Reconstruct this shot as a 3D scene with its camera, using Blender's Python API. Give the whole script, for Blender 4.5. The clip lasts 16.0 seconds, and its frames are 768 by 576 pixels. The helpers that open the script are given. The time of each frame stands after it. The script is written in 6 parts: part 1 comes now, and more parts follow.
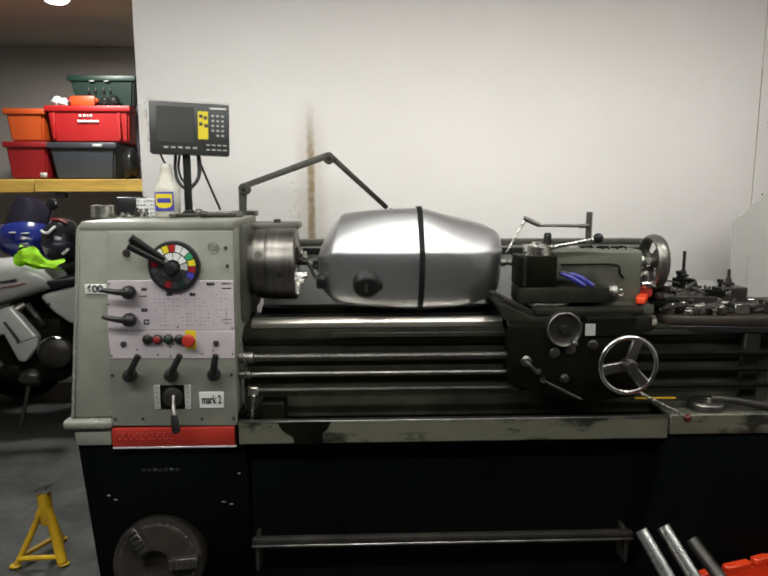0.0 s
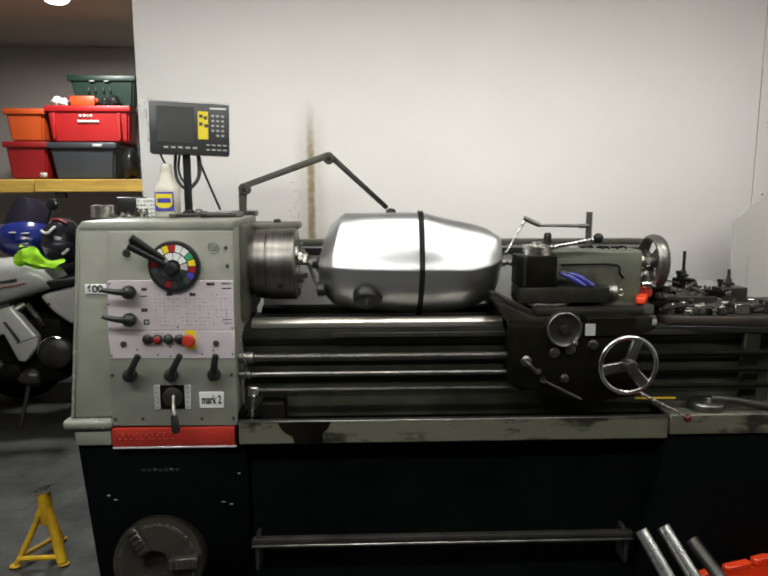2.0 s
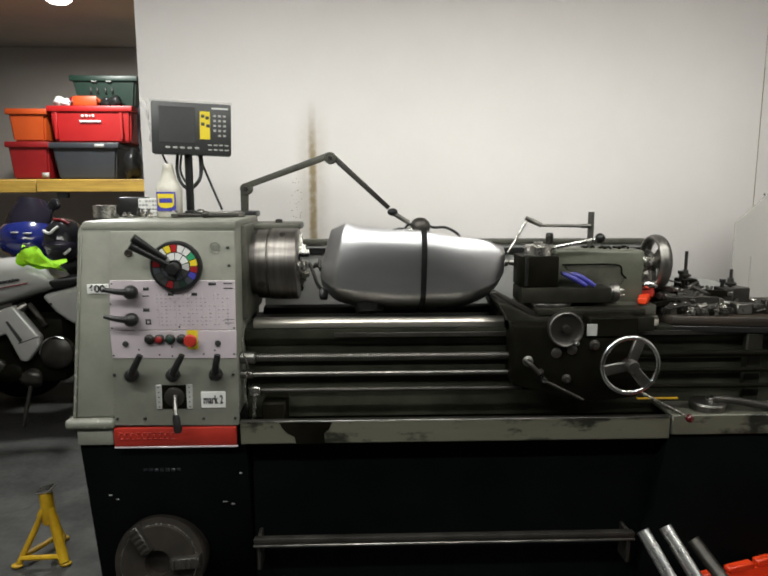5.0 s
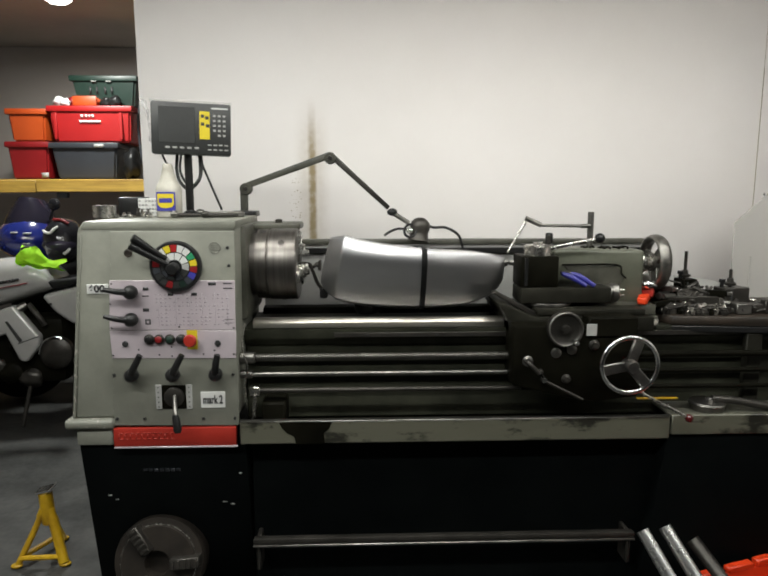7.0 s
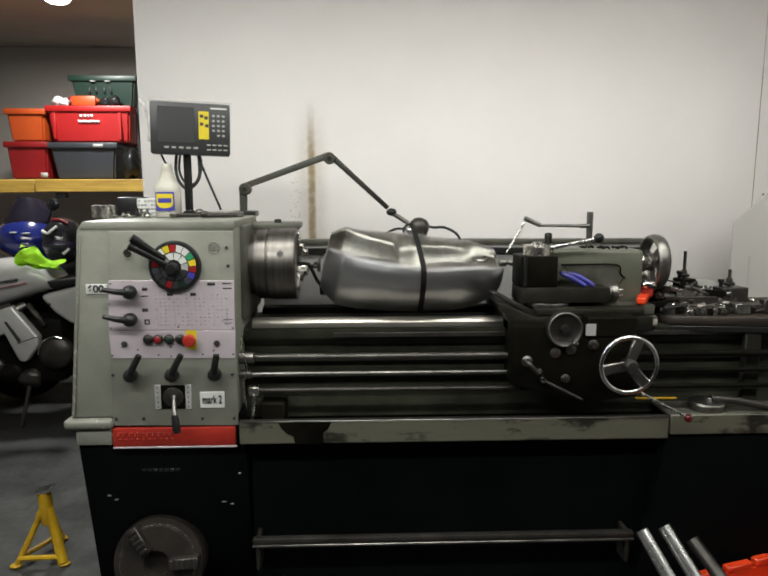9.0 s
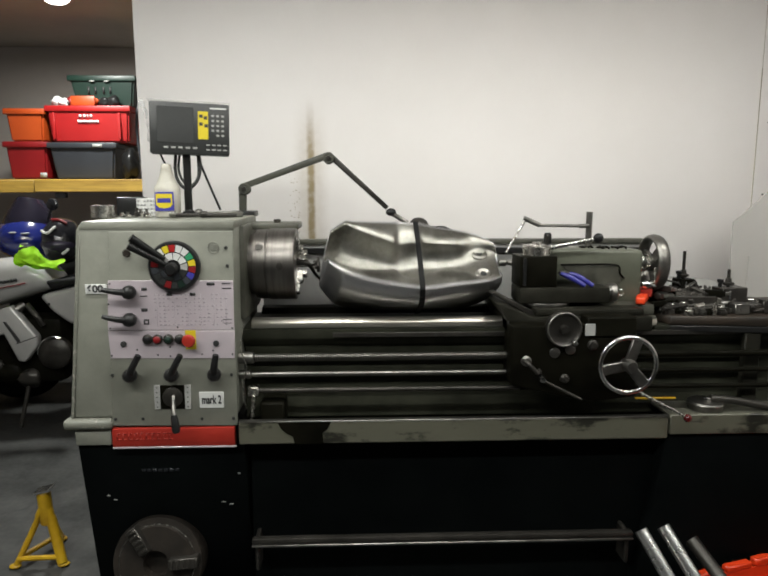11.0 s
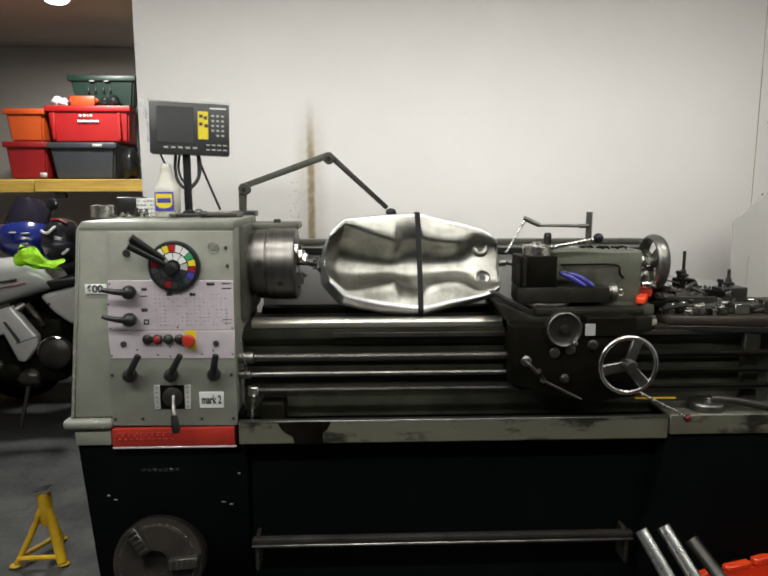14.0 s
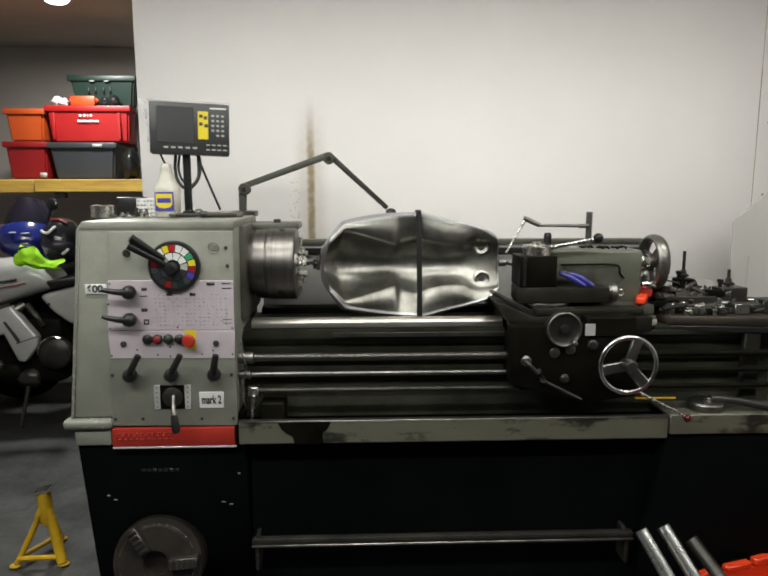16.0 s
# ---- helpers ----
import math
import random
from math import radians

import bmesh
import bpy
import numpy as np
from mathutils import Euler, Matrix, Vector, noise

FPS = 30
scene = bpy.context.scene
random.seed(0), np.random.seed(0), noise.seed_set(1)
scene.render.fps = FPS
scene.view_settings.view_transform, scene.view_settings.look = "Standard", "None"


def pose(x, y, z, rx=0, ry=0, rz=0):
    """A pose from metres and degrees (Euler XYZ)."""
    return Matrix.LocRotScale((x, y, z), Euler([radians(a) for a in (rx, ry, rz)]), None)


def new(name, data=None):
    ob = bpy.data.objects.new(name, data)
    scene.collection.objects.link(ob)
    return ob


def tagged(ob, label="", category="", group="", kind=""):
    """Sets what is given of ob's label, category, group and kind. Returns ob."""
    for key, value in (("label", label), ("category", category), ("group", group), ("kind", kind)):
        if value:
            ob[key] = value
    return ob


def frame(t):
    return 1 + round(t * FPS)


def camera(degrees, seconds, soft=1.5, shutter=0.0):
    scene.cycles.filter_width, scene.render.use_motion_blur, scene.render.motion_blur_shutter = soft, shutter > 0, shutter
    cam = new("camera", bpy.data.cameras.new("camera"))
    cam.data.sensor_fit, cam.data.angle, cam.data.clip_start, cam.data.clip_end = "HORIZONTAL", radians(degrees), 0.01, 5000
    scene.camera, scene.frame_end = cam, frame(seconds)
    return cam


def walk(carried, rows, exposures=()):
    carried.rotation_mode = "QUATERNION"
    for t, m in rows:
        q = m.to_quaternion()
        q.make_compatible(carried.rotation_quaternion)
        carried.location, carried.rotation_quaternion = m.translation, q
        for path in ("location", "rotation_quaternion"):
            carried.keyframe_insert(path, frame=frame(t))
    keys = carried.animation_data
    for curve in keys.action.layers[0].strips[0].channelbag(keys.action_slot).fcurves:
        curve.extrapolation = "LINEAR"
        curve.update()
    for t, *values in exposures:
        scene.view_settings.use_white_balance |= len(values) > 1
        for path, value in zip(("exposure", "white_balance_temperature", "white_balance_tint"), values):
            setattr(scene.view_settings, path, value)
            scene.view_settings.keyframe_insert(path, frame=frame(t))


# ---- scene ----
# Lathe axis along x at y = 0, z = 1.09; the operator's side is -y.
cam = camera(61.5, 16.0, soft=1.9, shutter=0.4)


def cam_pose(turn):
    return pose(0, -2.13, 1.333, 81.3, 0, -2.2 + turn)


walk(cam, [(0, cam_pose(0)), (3.5, cam_pose(0)), (4.0, cam_pose(0.15)), (6.5, cam_pose(0.14)), (7.0, cam_pose(0.125)), (7.5, cam_pose(0.1)),
           (8.0, cam_pose(0.065)), (9.0, cam_pose(0.055)), (11.4, cam_pose(0)), (16.0, cam_pose(0))])

# ---- light ----
world = bpy.data.worlds.new("world")
scene.world = world
world.use_nodes = True
world.node_tree.nodes["Background"].inputs[0].default_value = (0.9, 0.95, 1.0, 1)
world.node_tree.nodes["Background"].inputs[1].default_value = 0.02
scene.view_settings.exposure = 0.0


def area_light(name, loc, sx, sy, watts, color):
    data = bpy.data.lights.new(name, "AREA")
    data.shape, data.size, data.size_y, data.energy, data.color = "RECTANGLE", sx, sy, watts, color
    ob = new(name, data)
    ob.location = loc
    return ob


WARM = (0.975, 1.0, 0.955)
BATTENS = [(x, y) for y in (-1.65, -0.55) for x in (-1.3, 0.15, 1.6)]
for (bx, by), watts in zip(BATTENS, (29, 15, 14, 20, 9, 8)):
    area_light("batten_light", (bx, by, 2.355), 1.3, 0.12, watts, WARM).rotation_euler = (math.radians(11 if by < -1 else 0), 0, 0)
area_light("bulkhead_light", (-1.74, 1.87, 2.37), 0.14, 0.14, 42, WARM)

# ---- materials ----


def surface(name, c1, c2, rough=0.5, metal=0.0, scale=6.0, fine=60.0, bump=0.15, stretch=(1, 1, 1), spread=(0.35, 0.65), coat=0.0, rough_var=0.12, spec=0.5):
    """Two colours mixed by broad noise, fine grain in roughness and relief."""
    m = bpy.data.materials.new(name)
    m.use_nodes = True
    n, l = m.node_tree.nodes, m.node_tree.links
    b = n["Principled BSDF"]
    co = n.new("ShaderNodeTexCoord")
    mp = n.new("ShaderNodeMapping")
    mp.inputs["Scale"].default_value = stretch
    l.new(co.outputs["Object"], mp.inputs[0])
    big = n.new("ShaderNodeTexNoise")
    big.inputs["Scale"].default_value, big.inputs["Detail"].default_value, big.inputs["Roughness"].default_value = scale, 8, 0.65
    l.new(mp.outputs[0], big.inputs["Vector"])
    ramp = n.new("ShaderNodeValToRGB")
    ramp.color_ramp.elements[0].position, ramp.color_ramp.elements[1].position = spread
    ramp.color_ramp.elements[0].color, ramp.color_ramp.elements[1].color = (*c1, 1), (*c2, 1)
    l.new(big.outputs[0], ramp.inputs[0])
    l.new(ramp.outputs[0], b.inputs["Base Color"])
    small = n.new("ShaderNodeTexNoise")
    small.inputs["Scale"].default_value, small.inputs["Detail"].default_value = fine, 4
    l.new(mp.outputs[0], small.inputs["Vector"])
    mr = n.new("ShaderNodeMapRange")
    mr.inputs[3].default_value, mr.inputs[4].default_value = max(0.03, rough - rough_var), min(1.0, rough + rough_var)
    l.new(small.outputs[0], mr.inputs[0])
    l.new(mr.outputs[0], b.inputs["Roughness"])
    if bump:
        bp = n.new("ShaderNodeBump")
        bp.inputs["Strength"].default_value, bp.inputs["Distance"].default_value = bump, 0.002
        l.new(small.outputs[0], bp.inputs["Height"])
        l.new(bp.outputs[0], b.inputs["Normal"])
    b.inputs["Metallic"].default_value = metal
    b.inputs["Coat Weight"].default_value = coat
    b.inputs["Specular IOR Level"].default_value = spec
    return m


def glow(name, color, strength):
    m = bpy.data.materials.new(name)
    m.use_nodes = True
    b = m.node_tree.nodes["Principled BSDF"]
    b.inputs["Base Color"].default_value = (*color, 1)
    b.inputs["Emission Color"].default_value, b.inputs["Emission Strength"].default_value = (*color, 1), strength
    return m


def clear(name, color, rough, alpha):
    m = bpy.data.materials.new(name)
    m.use_nodes = True
    b = m.node_tree.nodes["Principled BSDF"]
    b.inputs["Base Color"].default_value = (*color, 1)
    b.inputs["Roughness"].default_value, b.inputs["Alpha"].default_value = rough, alpha
    return m


wall_paint = surface("wall_paint", (0.79, 0.76, 0.735), (0.83, 0.8, 0.78), 0.7, 0, 1.2, 120, 0.08)
# for the unseen front wall, dark so the lathe front reflects little
dim_wall_paint = surface("dim_wall_paint", (0.1, 0.1, 0.1), (0.14, 0.14, 0.135), 0.5, 0, 2, 60, 0.1)
back_paint = surface("back_paint", (0.6, 0.55, 0.51), (0.66, 0.61, 0.57), 0.75, 0, 1.5, 90, 0.1)
ceil_paint = surface("ceil_paint", (0.55, 0.52, 0.49), (0.62, 0.59, 0.56), 0.8, 0, 2, 90, 0.1)
concrete = surface("concrete", (0.016, 0.017, 0.016), (0.08, 0.08, 0.076), 0.6, 0, 3.4, 45, 0.35)
grey_green = surface("grey_green_paint", (0.155, 0.157, 0.13), (0.208, 0.21, 0.176), 0.42, 0, 7, 70, 0.15)
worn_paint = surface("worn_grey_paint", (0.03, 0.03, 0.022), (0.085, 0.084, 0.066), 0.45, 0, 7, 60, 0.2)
tray_paint = surface("oiled_tray_paint", (0.012, 0.012, 0.008), (0.092, 0.09, 0.066), 0.42, 0, 9, 60, 0.25, stretch=(0.7, 1, 1.6), spread=(0.4, 0.47))
chipped = surface("chipped_edge", (0.15, 0.152, 0.126), (0.4, 0.38, 0.33), 0.5, 0, 38, 90, 0.3, spread=(0.56, 0.66))
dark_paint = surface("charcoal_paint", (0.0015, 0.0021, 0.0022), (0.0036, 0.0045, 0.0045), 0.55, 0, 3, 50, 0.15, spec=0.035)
# oily castings, and also the shaded inner and rear ways
oily = surface("oily_shaded_iron", (0.003, 0.0028, 0.0018), (0.008, 0.0075, 0.005), 0.45, 0.0, 6, 40, 0.3, spec=0.03)
# the lathe's grey-green darkened for the shade the tailstock stands in
shaded_tail_green = surface("shaded_tailstock_paint", (0.062, 0.066, 0.047), (0.1, 0.104, 0.077), 0.42, 0, 7, 70, 0.15)
slide_iron = surface("slide_iron", (0.008, 0.0078, 0.0058), (0.024, 0.023, 0.018), 0.42, 0.0, 8, 60, 0.25, spec=0.06)
dark_iron = surface("dark_iron", (0.025, 0.023, 0.02), (0.06, 0.055, 0.048), 0.4, 0.6, 8, 60, 0.2)
rust_iron = surface("rusty_iron", (0.012, 0.01, 0.008), (0.034, 0.027, 0.021), 0.5, 0.3, 9, 60, 0.3)
steel = surface("bright_steel", (0.46, 0.445, 0.41), (0.6, 0.585, 0.55), 0.27, 1, 8, 80, 0.02, rough_var=0.06)
ground_steel = surface("ground_steel", (0.52, 0.49, 0.43), (0.64, 0.61, 0.55), 0.36, 1, 5, 30, 0.0, stretch=(0.3, 4, 4), rough_var=0.03)
turned = surface("turned_steel", (0.13, 0.12, 0.108), (0.23, 0.215, 0.2), 0.36, 1, 8, 160, 0.06, stretch=(6, 0.4, 0.4))
worn_steel = surface("worn_steel", (0.13, 0.125, 0.115), (0.27, 0.26, 0.24), 0.4, 1, 12, 90, 0.15)
chrome = surface("chrome", (0.6, 0.6, 0.59), (0.7, 0.7, 0.69), 0.16, 1, 8, 50, 0.0, rough_var=0.04)
black_plastic = surface("black_plastic", (0.008, 0.008, 0.008), (0.014, 0.014, 0.014), 0.35, 0, 8, 90, 0.08, spec=0.3)
rubber = surface("black_rubber", (0.004, 0.004, 0.004), (0.009, 0.009, 0.009), 0.7, 0, 8, 90, 0.2, spec=0.2)
aluminium = surface("brushed_aluminium", (0.54, 0.54, 0.55), (0.63, 0.63, 0.64), 0.38, 1, 3, 120, 0.04, stretch=(0.5, 3, 3), rough_var=0.06)
# unpolished alloy; dark reflections from below are part of its colour
raw_alloy_shaded = surface("raw_alloy_shaded", (0.12, 0.117, 0.1), (0.36, 0.352, 0.32), 0.36, 1, 7, 70, 0.06, rough_var=0.1)
plate_metal = surface("plate_metal", (0.46, 0.4, 0.43), (0.55, 0.485, 0.515), 0.36, 0.3, 4, 140, 0.04)
guard_grey = surface("guard_grey", (0.24, 0.24, 0.228), (0.34, 0.335, 0.32), 0.42, 0, 4, 60, 0.15)
red_paint = surface("red_paint", (0.26, 0.014, 0.008), (0.34, 0.025, 0.014), 0.45, 0, 6, 70, 0.1)
red_plastic = surface("red_plastic", (0.24, 0.004, 0.005), (0.29, 0.007, 0.007), 0.45, 0, 3, 60, 0.06)
dull_red = surface("dull_red_plastic", (0.15, 0.003, 0.004), (0.19, 0.005, 0.007), 0.45, 0, 3, 60, 0.06)
orange_plastic = surface("orange_plastic", (0.28, 0.035, 0.004), (0.35, 0.05, 0.006), 0.45, 0, 3, 60, 0.06)
grey_plastic = surface("grey_plastic", (0.022, 0.024, 0.029), (0.031, 0.034, 0.04), 0.45, 0, 3, 60, 0.06)
green_plastic = surface("green_plastic", (0.003, 0.014, 0.009), (0.005, 0.02, 0.013), 0.45, 0, 3, 60, 0.06)
dark_shell = surface("dark_grey_shell", (0.017, 0.018, 0.0175), (0.026, 0.027, 0.026), 0.45, 0, 6, 120, 0.08)
yellow_print = surface("yellow_print", (0.5, 0.39, 0.012), (0.56, 0.45, 0.02), 0.45, 0, 6, 60, 0.03)
blue_print = surface("blue_print", (0.03, 0.03, 0.22), (0.04, 0.04, 0.27), 0.45, 0, 6, 60, 0.03)
white_print = surface("white_print", (0.5, 0.5, 0.48), (0.56, 0.56, 0.54), 0.5, 0, 6, 60, 0.03)
ink = surface("ink", (0.015, 0.015, 0.015), (0.03, 0.03, 0.03), 0.5, 0, 6, 60, 0.03)
grey_ink = surface("grey_ink", (0.3, 0.265, 0.285), (0.36, 0.32, 0.34), 0.5, 0, 6, 60, 0.03)
pale_grey = surface("pale_grey_ink", (0.26, 0.26, 0.25), (0.34, 0.34, 0.325), 0.5, 0, 6, 60, 0.03)
green_print = surface("green_print", (0.02, 0.2, 0.09), (0.03, 0.25, 0.11), 0.4, 0, 6, 60, 0.03)
dark_red = surface("dark_red_plastic", (0.05, 0.003, 0.004), (0.075, 0.005, 0.006), 0.25, 0, 8, 60, 0.0)
bottle_white = surface("bottle_white", (0.33, 0.31, 0.26), (0.5, 0.48, 0.42), 0.4, 0, 9, 60, 0.08)
pine = surface("pine", (0.24, 0.135, 0.02), (0.46, 0.29, 0.05), 0.6, 0, 6, 40, 0.25, stretch=(0.6, 8, 8))
yellow_paint = surface("yellow_paint", (0.34, 0.19, 0.006), (0.52, 0.32, 0.01), 0.4, 0, 9, 70, 0.2)
silver_paint = surface("silver_paint", (0.38, 0.375, 0.36), (0.46, 0.45, 0.435), 0.4, 0.35, 4, 200, 0.04, coat=0.4)
bed_iron = surface("bed_casting", (0.011, 0.0115, 0.008), (0.036, 0.037, 0.026), 0.5, 0.0, 5, 45, 0.3, spec=0.12)
silver_dark = surface("dark_silver_paint", (0.22, 0.215, 0.21), (0.28, 0.275, 0.27), 0.35, 0.3, 4, 200, 0.04, coat=0.3)
blue_gloss = surface("blue_gloss_paint", (0.008, 0.012, 0.09), (0.012, 0.02, 0.13), 0.18, 0, 4, 100, 0.0, coat=0.6)
smoke_screen = surface("smoked_screen", (0.02, 0.018, 0.03), (0.03, 0.026, 0.04), 0.15, 0, 4, 100, 0.0)
black_gloss = surface("black_gloss", (0.01, 0.01, 0.012), (0.016, 0.016, 0.018), 0.15, 0, 4, 90, 0.0)
crate_red = surface("orange_red_plastic", (0.55, 0.035, 0.006), (0.65, 0.05, 0.01), 0.4, 0, 3, 60, 0.06)
bar_steel = surface("bar_steel", (0.7, 0.7, 0.69), (0.76, 0.76, 0.75), 0.28, 1, 3, 30, 0.0, rough_var=0.03)
hi_vis = surface("hi_vis_cloth", (0.36, 0.7, 0.01), (0.45, 0.8, 0.03), 0.8, 0, 9, 160, 0.3)
blue_grip = surface("blue_grip", (0.02, 0.02, 0.16), (0.03, 0.03, 0.22), 0.4, 0, 9, 60, 0.05)
tray_wood = surface("stained_board", (0.01, 0.007, 0.004), (0.032, 0.02, 0.012), 0.6, 0, 7, 60, 0.2, stretch=(0.7, 5, 5))
soot = surface("soot_stain", (0.2, 0.17, 0.1), (0.3, 0.26, 0.17), 0.8, 0, 9, 60, 0.1)
milky = clear("milky_plastic", (0.56, 0.54, 0.51), 0.5, 0.5)
film_clear = clear("clear_film", (0.8, 0.8, 0.8), 0.2, 0.18)
lamp_glow = glow("lamp_glow", (1.0, 0.95, 0.88), 9.0)

# ---- mesh helpers ----


def box(bm, x0, x1, y0, y1, z0, z1, bev=0.0, seg=2):
    v = [bm.verts.new(p) for p in ((x0, y0, z0), (x1, y0, z0), (x1, y1, z0), (x0, y1, z0), (x0, y0, z1), (x1, y0, z1), (x1, y1, z1), (x0, y1, z1))]
    f = [bm.faces.new([v[i] for i in q]) for q in ((3, 2, 1, 0), (4, 5, 6, 7), (0, 1, 5, 4), (1, 2, 6, 5), (2, 3, 7, 6), (3, 0, 4, 7))]
    if bev:
        bmesh.ops.bevel(bm, geom=list({e for q in f for e in q.edges}), offset=bev, segments=seg, affect="EDGES", profile=0.5)
    return bm


def prism(bm, pts, axis, a0, a1, bev=0.0, seg=2):
    """A polygon of two coordinates drawn out along axis: 0 (y, z), 1 (x, z), 2 (x, y)."""
    def put(p, a):
        return ((a, p[0], p[1]), (p[0], a, p[1]), (p[0], p[1], a))[axis]
    lo = [bm.verts.new(put(p, a0)) for p in pts]
    hi = [bm.verts.new(put(p, a1)) for p in pts]
    f = [bm.faces.new(lo[::-1]), bm.faces.new(hi)]
    k = len(pts)
    for i in range(k):
        f.append(bm.faces.new((lo[i], lo[(i + 1) % k], hi[(i + 1) % k], hi[i])))
    bmesh.ops.recalc_face_normals(bm, faces=f)
    if bev:
        bmesh.ops.bevel(bm, geom=list({e for q in f for e in q.edges}), offset=bev, segments=seg, affect="EDGES", profile=0.5)
    return bm


def spin(bm, base, way, profile, n=28):
    """Turns a profile of (distance along way, radius) about the line from base."""
    base, way = Vector(base), Vector(way).normalized()
    m = way.to_track_quat("Z", "Y").to_matrix()
    rings = []
    for a, r in profile:
        if r < 1e-6:
            rings.append([bm.verts.new(base + way * a)])
        else:
            rings.append([bm.verts.new(base + way * a + m @ Vector((r * math.cos(2 * math.pi * i / n), r * math.sin(2 * math.pi * i / n), 0))) for i in range(n)])
    f = []
    for p, q in zip(rings, rings[1:]):
        for i in range(n):
            j = (i + 1) % n
            if len(p) == 1 and len(q) == 1:
                continue
            if len(p) == 1:
                f.append(bm.faces.new((p[0], q[i], q[j])))
            elif len(q) == 1:
                f.append(bm.faces.new((p[i], q[0], p[j])))
            else:
                f.append(bm.faces.new((p[i], q[i], q[j], p[j])))
    for ring in (rings[0], rings[-1]):
        if len(ring) > 1:
            f.append(bm.faces.new(ring))
    bmesh.ops.recalc_face_normals(bm, faces=f)
    return bm


def rod(bm, p0, p1, r, r1=None, n=16):
    p0, p1 = Vector(p0), Vector(p1)
    d = (p1 - p0).length
    r1 = r if r1 is None else r1
    c = min(r, r1, d / 2) * 0.15
    return spin(bm, p0, p1 - p0, [(0, 0), (0, r - c), (c, r), (d - c, r1), (d, r1 - c), (d, 0)], n)


def torus(bm, centre, way, big, small, n=40, k=10):
    centre, way = Vector(centre), Vector(way).normalized()
    m = way.to_track_quat("Z", "Y").to_matrix()
    ring = []
    for i in range(n):
        a = 2 * math.pi * i / n
        ring.append([bm.verts.new(centre + m @ Vector(((big + small * math.cos(2 * math.pi * j / k)) * math.cos(a), (big + small * math.cos(2 * math.pi * j / k)) * math.sin(a), small * math.sin(2 * math.pi * j / k)))) for j in range(k)])
    for i in range(n):
        for j in range(k):
            bm.faces.new((ring[i][j], ring[(i + 1) % n][j], ring[(i + 1) % n][(j + 1) % k], ring[i][(j + 1) % k]))
    return bm


def bend(points, steps=8):
    """A smooth line through the points."""
    p = [Vector(q) for q in points]
    p = [p[0] * 2 - p[1]] + p + [p[-1] * 2 - p[-2]]
    out = []
    for i in range(1, len(p) - 2):
        for s in range(steps):
            t = s / steps
            out.append(0.5 * ((2 * p[i]) + (p[i + 1] - p[i - 1]) * t + (2 * p[i - 1] - 5 * p[i] + 4 * p[i + 1] - p[i + 2]) * t * t + (3 * p[i] - p[i - 1] - 3 * p[i + 1] + p[i + 2]) * t ** 3))
    return out + [p[-2]]


def tube(bm, pts, r, n=8):
    pts = [Vector(p) for p in pts]
    rings = []
    for i, p in enumerate(pts):
        d = (pts[min(i + 1, len(pts) - 1)] - pts[max(i - 1, 0)]).normalized()
        m = d.to_track_quat("Z", "Y").to_matrix()
        rr = r[i] if isinstance(r, (list, tuple)) else r
        rings.append([bm.verts.new(p + m @ Vector((rr * math.cos(2 * math.pi * k / n), rr * math.sin(2 * math.pi * k / n), 0))) for k in range(n)])
    f = []
    for a, b in zip(rings, rings[1:]):
        off = min(range(n), key=lambda o: sum((a[k].co - b[(k + o) % n].co).length for k in range(n)))
        b[:] = b[off:] + b[:off]
        for k in range(n):
            f.append(bm.faces.new((a[k], a[(k + 1) % n], b[(k + 1) % n], b[k])))
    f += [bm.faces.new(rings[0]), bm.faces.new(rings[-1])]
    bmesh.ops.recalc_face_normals(bm, faces=f)
    return bm


def blob(bm, centre, radii, seed=0, rough=0.0, n=16, k=10):
    """An uneven rounded lump."""
    c = Vector(centre)
    rings = []
    for j in range(1, k):
        b = math.pi * j / k
        ring = []
        for i in range(n):
            a = 2 * math.pi * i / n
            d = Vector((math.sin(b) * math.cos(a), math.sin(b) * math.sin(a), math.cos(b)))
            s = 1 + rough * noise.noise(d * 1.8 + Vector((seed * 3.1, seed, 0)))
            ring.append(bm.verts.new(c + Vector((d.x * radii[0], d.y * radii[1], d.z * radii[2])) * s))
        rings.append(ring)
    top, bot = bm.verts.new(c + Vector((0, 0, radii[2]))), bm.verts.new(c - Vector((0, 0, radii[2])))
    for i in range(n):
        bm.faces.new((top, rings[0][i], rings[0][(i + 1) % n]))
        bm.faces.new((bot, rings[-1][(i + 1) % n], rings[-1][i]))
        for a, b in zip(rings, rings[1:]):
            bm.faces.new((a[i], b[i], b[(i + 1) % n], a[(i + 1) % n]))
    return bm


def part(name, bm, material, parent=None, label="", sharp=38, subdiv=0):
    """Links a bmesh as one mesh object under a thing or a part."""
    for f in bm.faces:
        f.smooth = True
    for e in bm.edges:
        if len(e.link_faces) == 2 and e.calc_face_angle(0) > radians(sharp):
            e.smooth = False
    me = bpy.data.meshes.new(name)
    bm.to_mesh(me)
    bm.free()
    me.materials.append(material)
    ob = new(name, me)
    if parent is not None:
        ob.parent = parent
    if label:
        tagged(ob, label)
    if subdiv:
        mod = ob.modifiers.new("smooth", "SUBSURF")
        mod.levels = mod.render_levels = subdiv
    return ob


def thing(name, label, category, loc=(0, 0, 0), rz=0, group="", kind=""):
    ob = new(name)
    ob.matrix_basis = pose(*loc, 0, 0, rz)
    return tagged(ob, label, category, group, kind)


def nb():
    return bmesh.new()


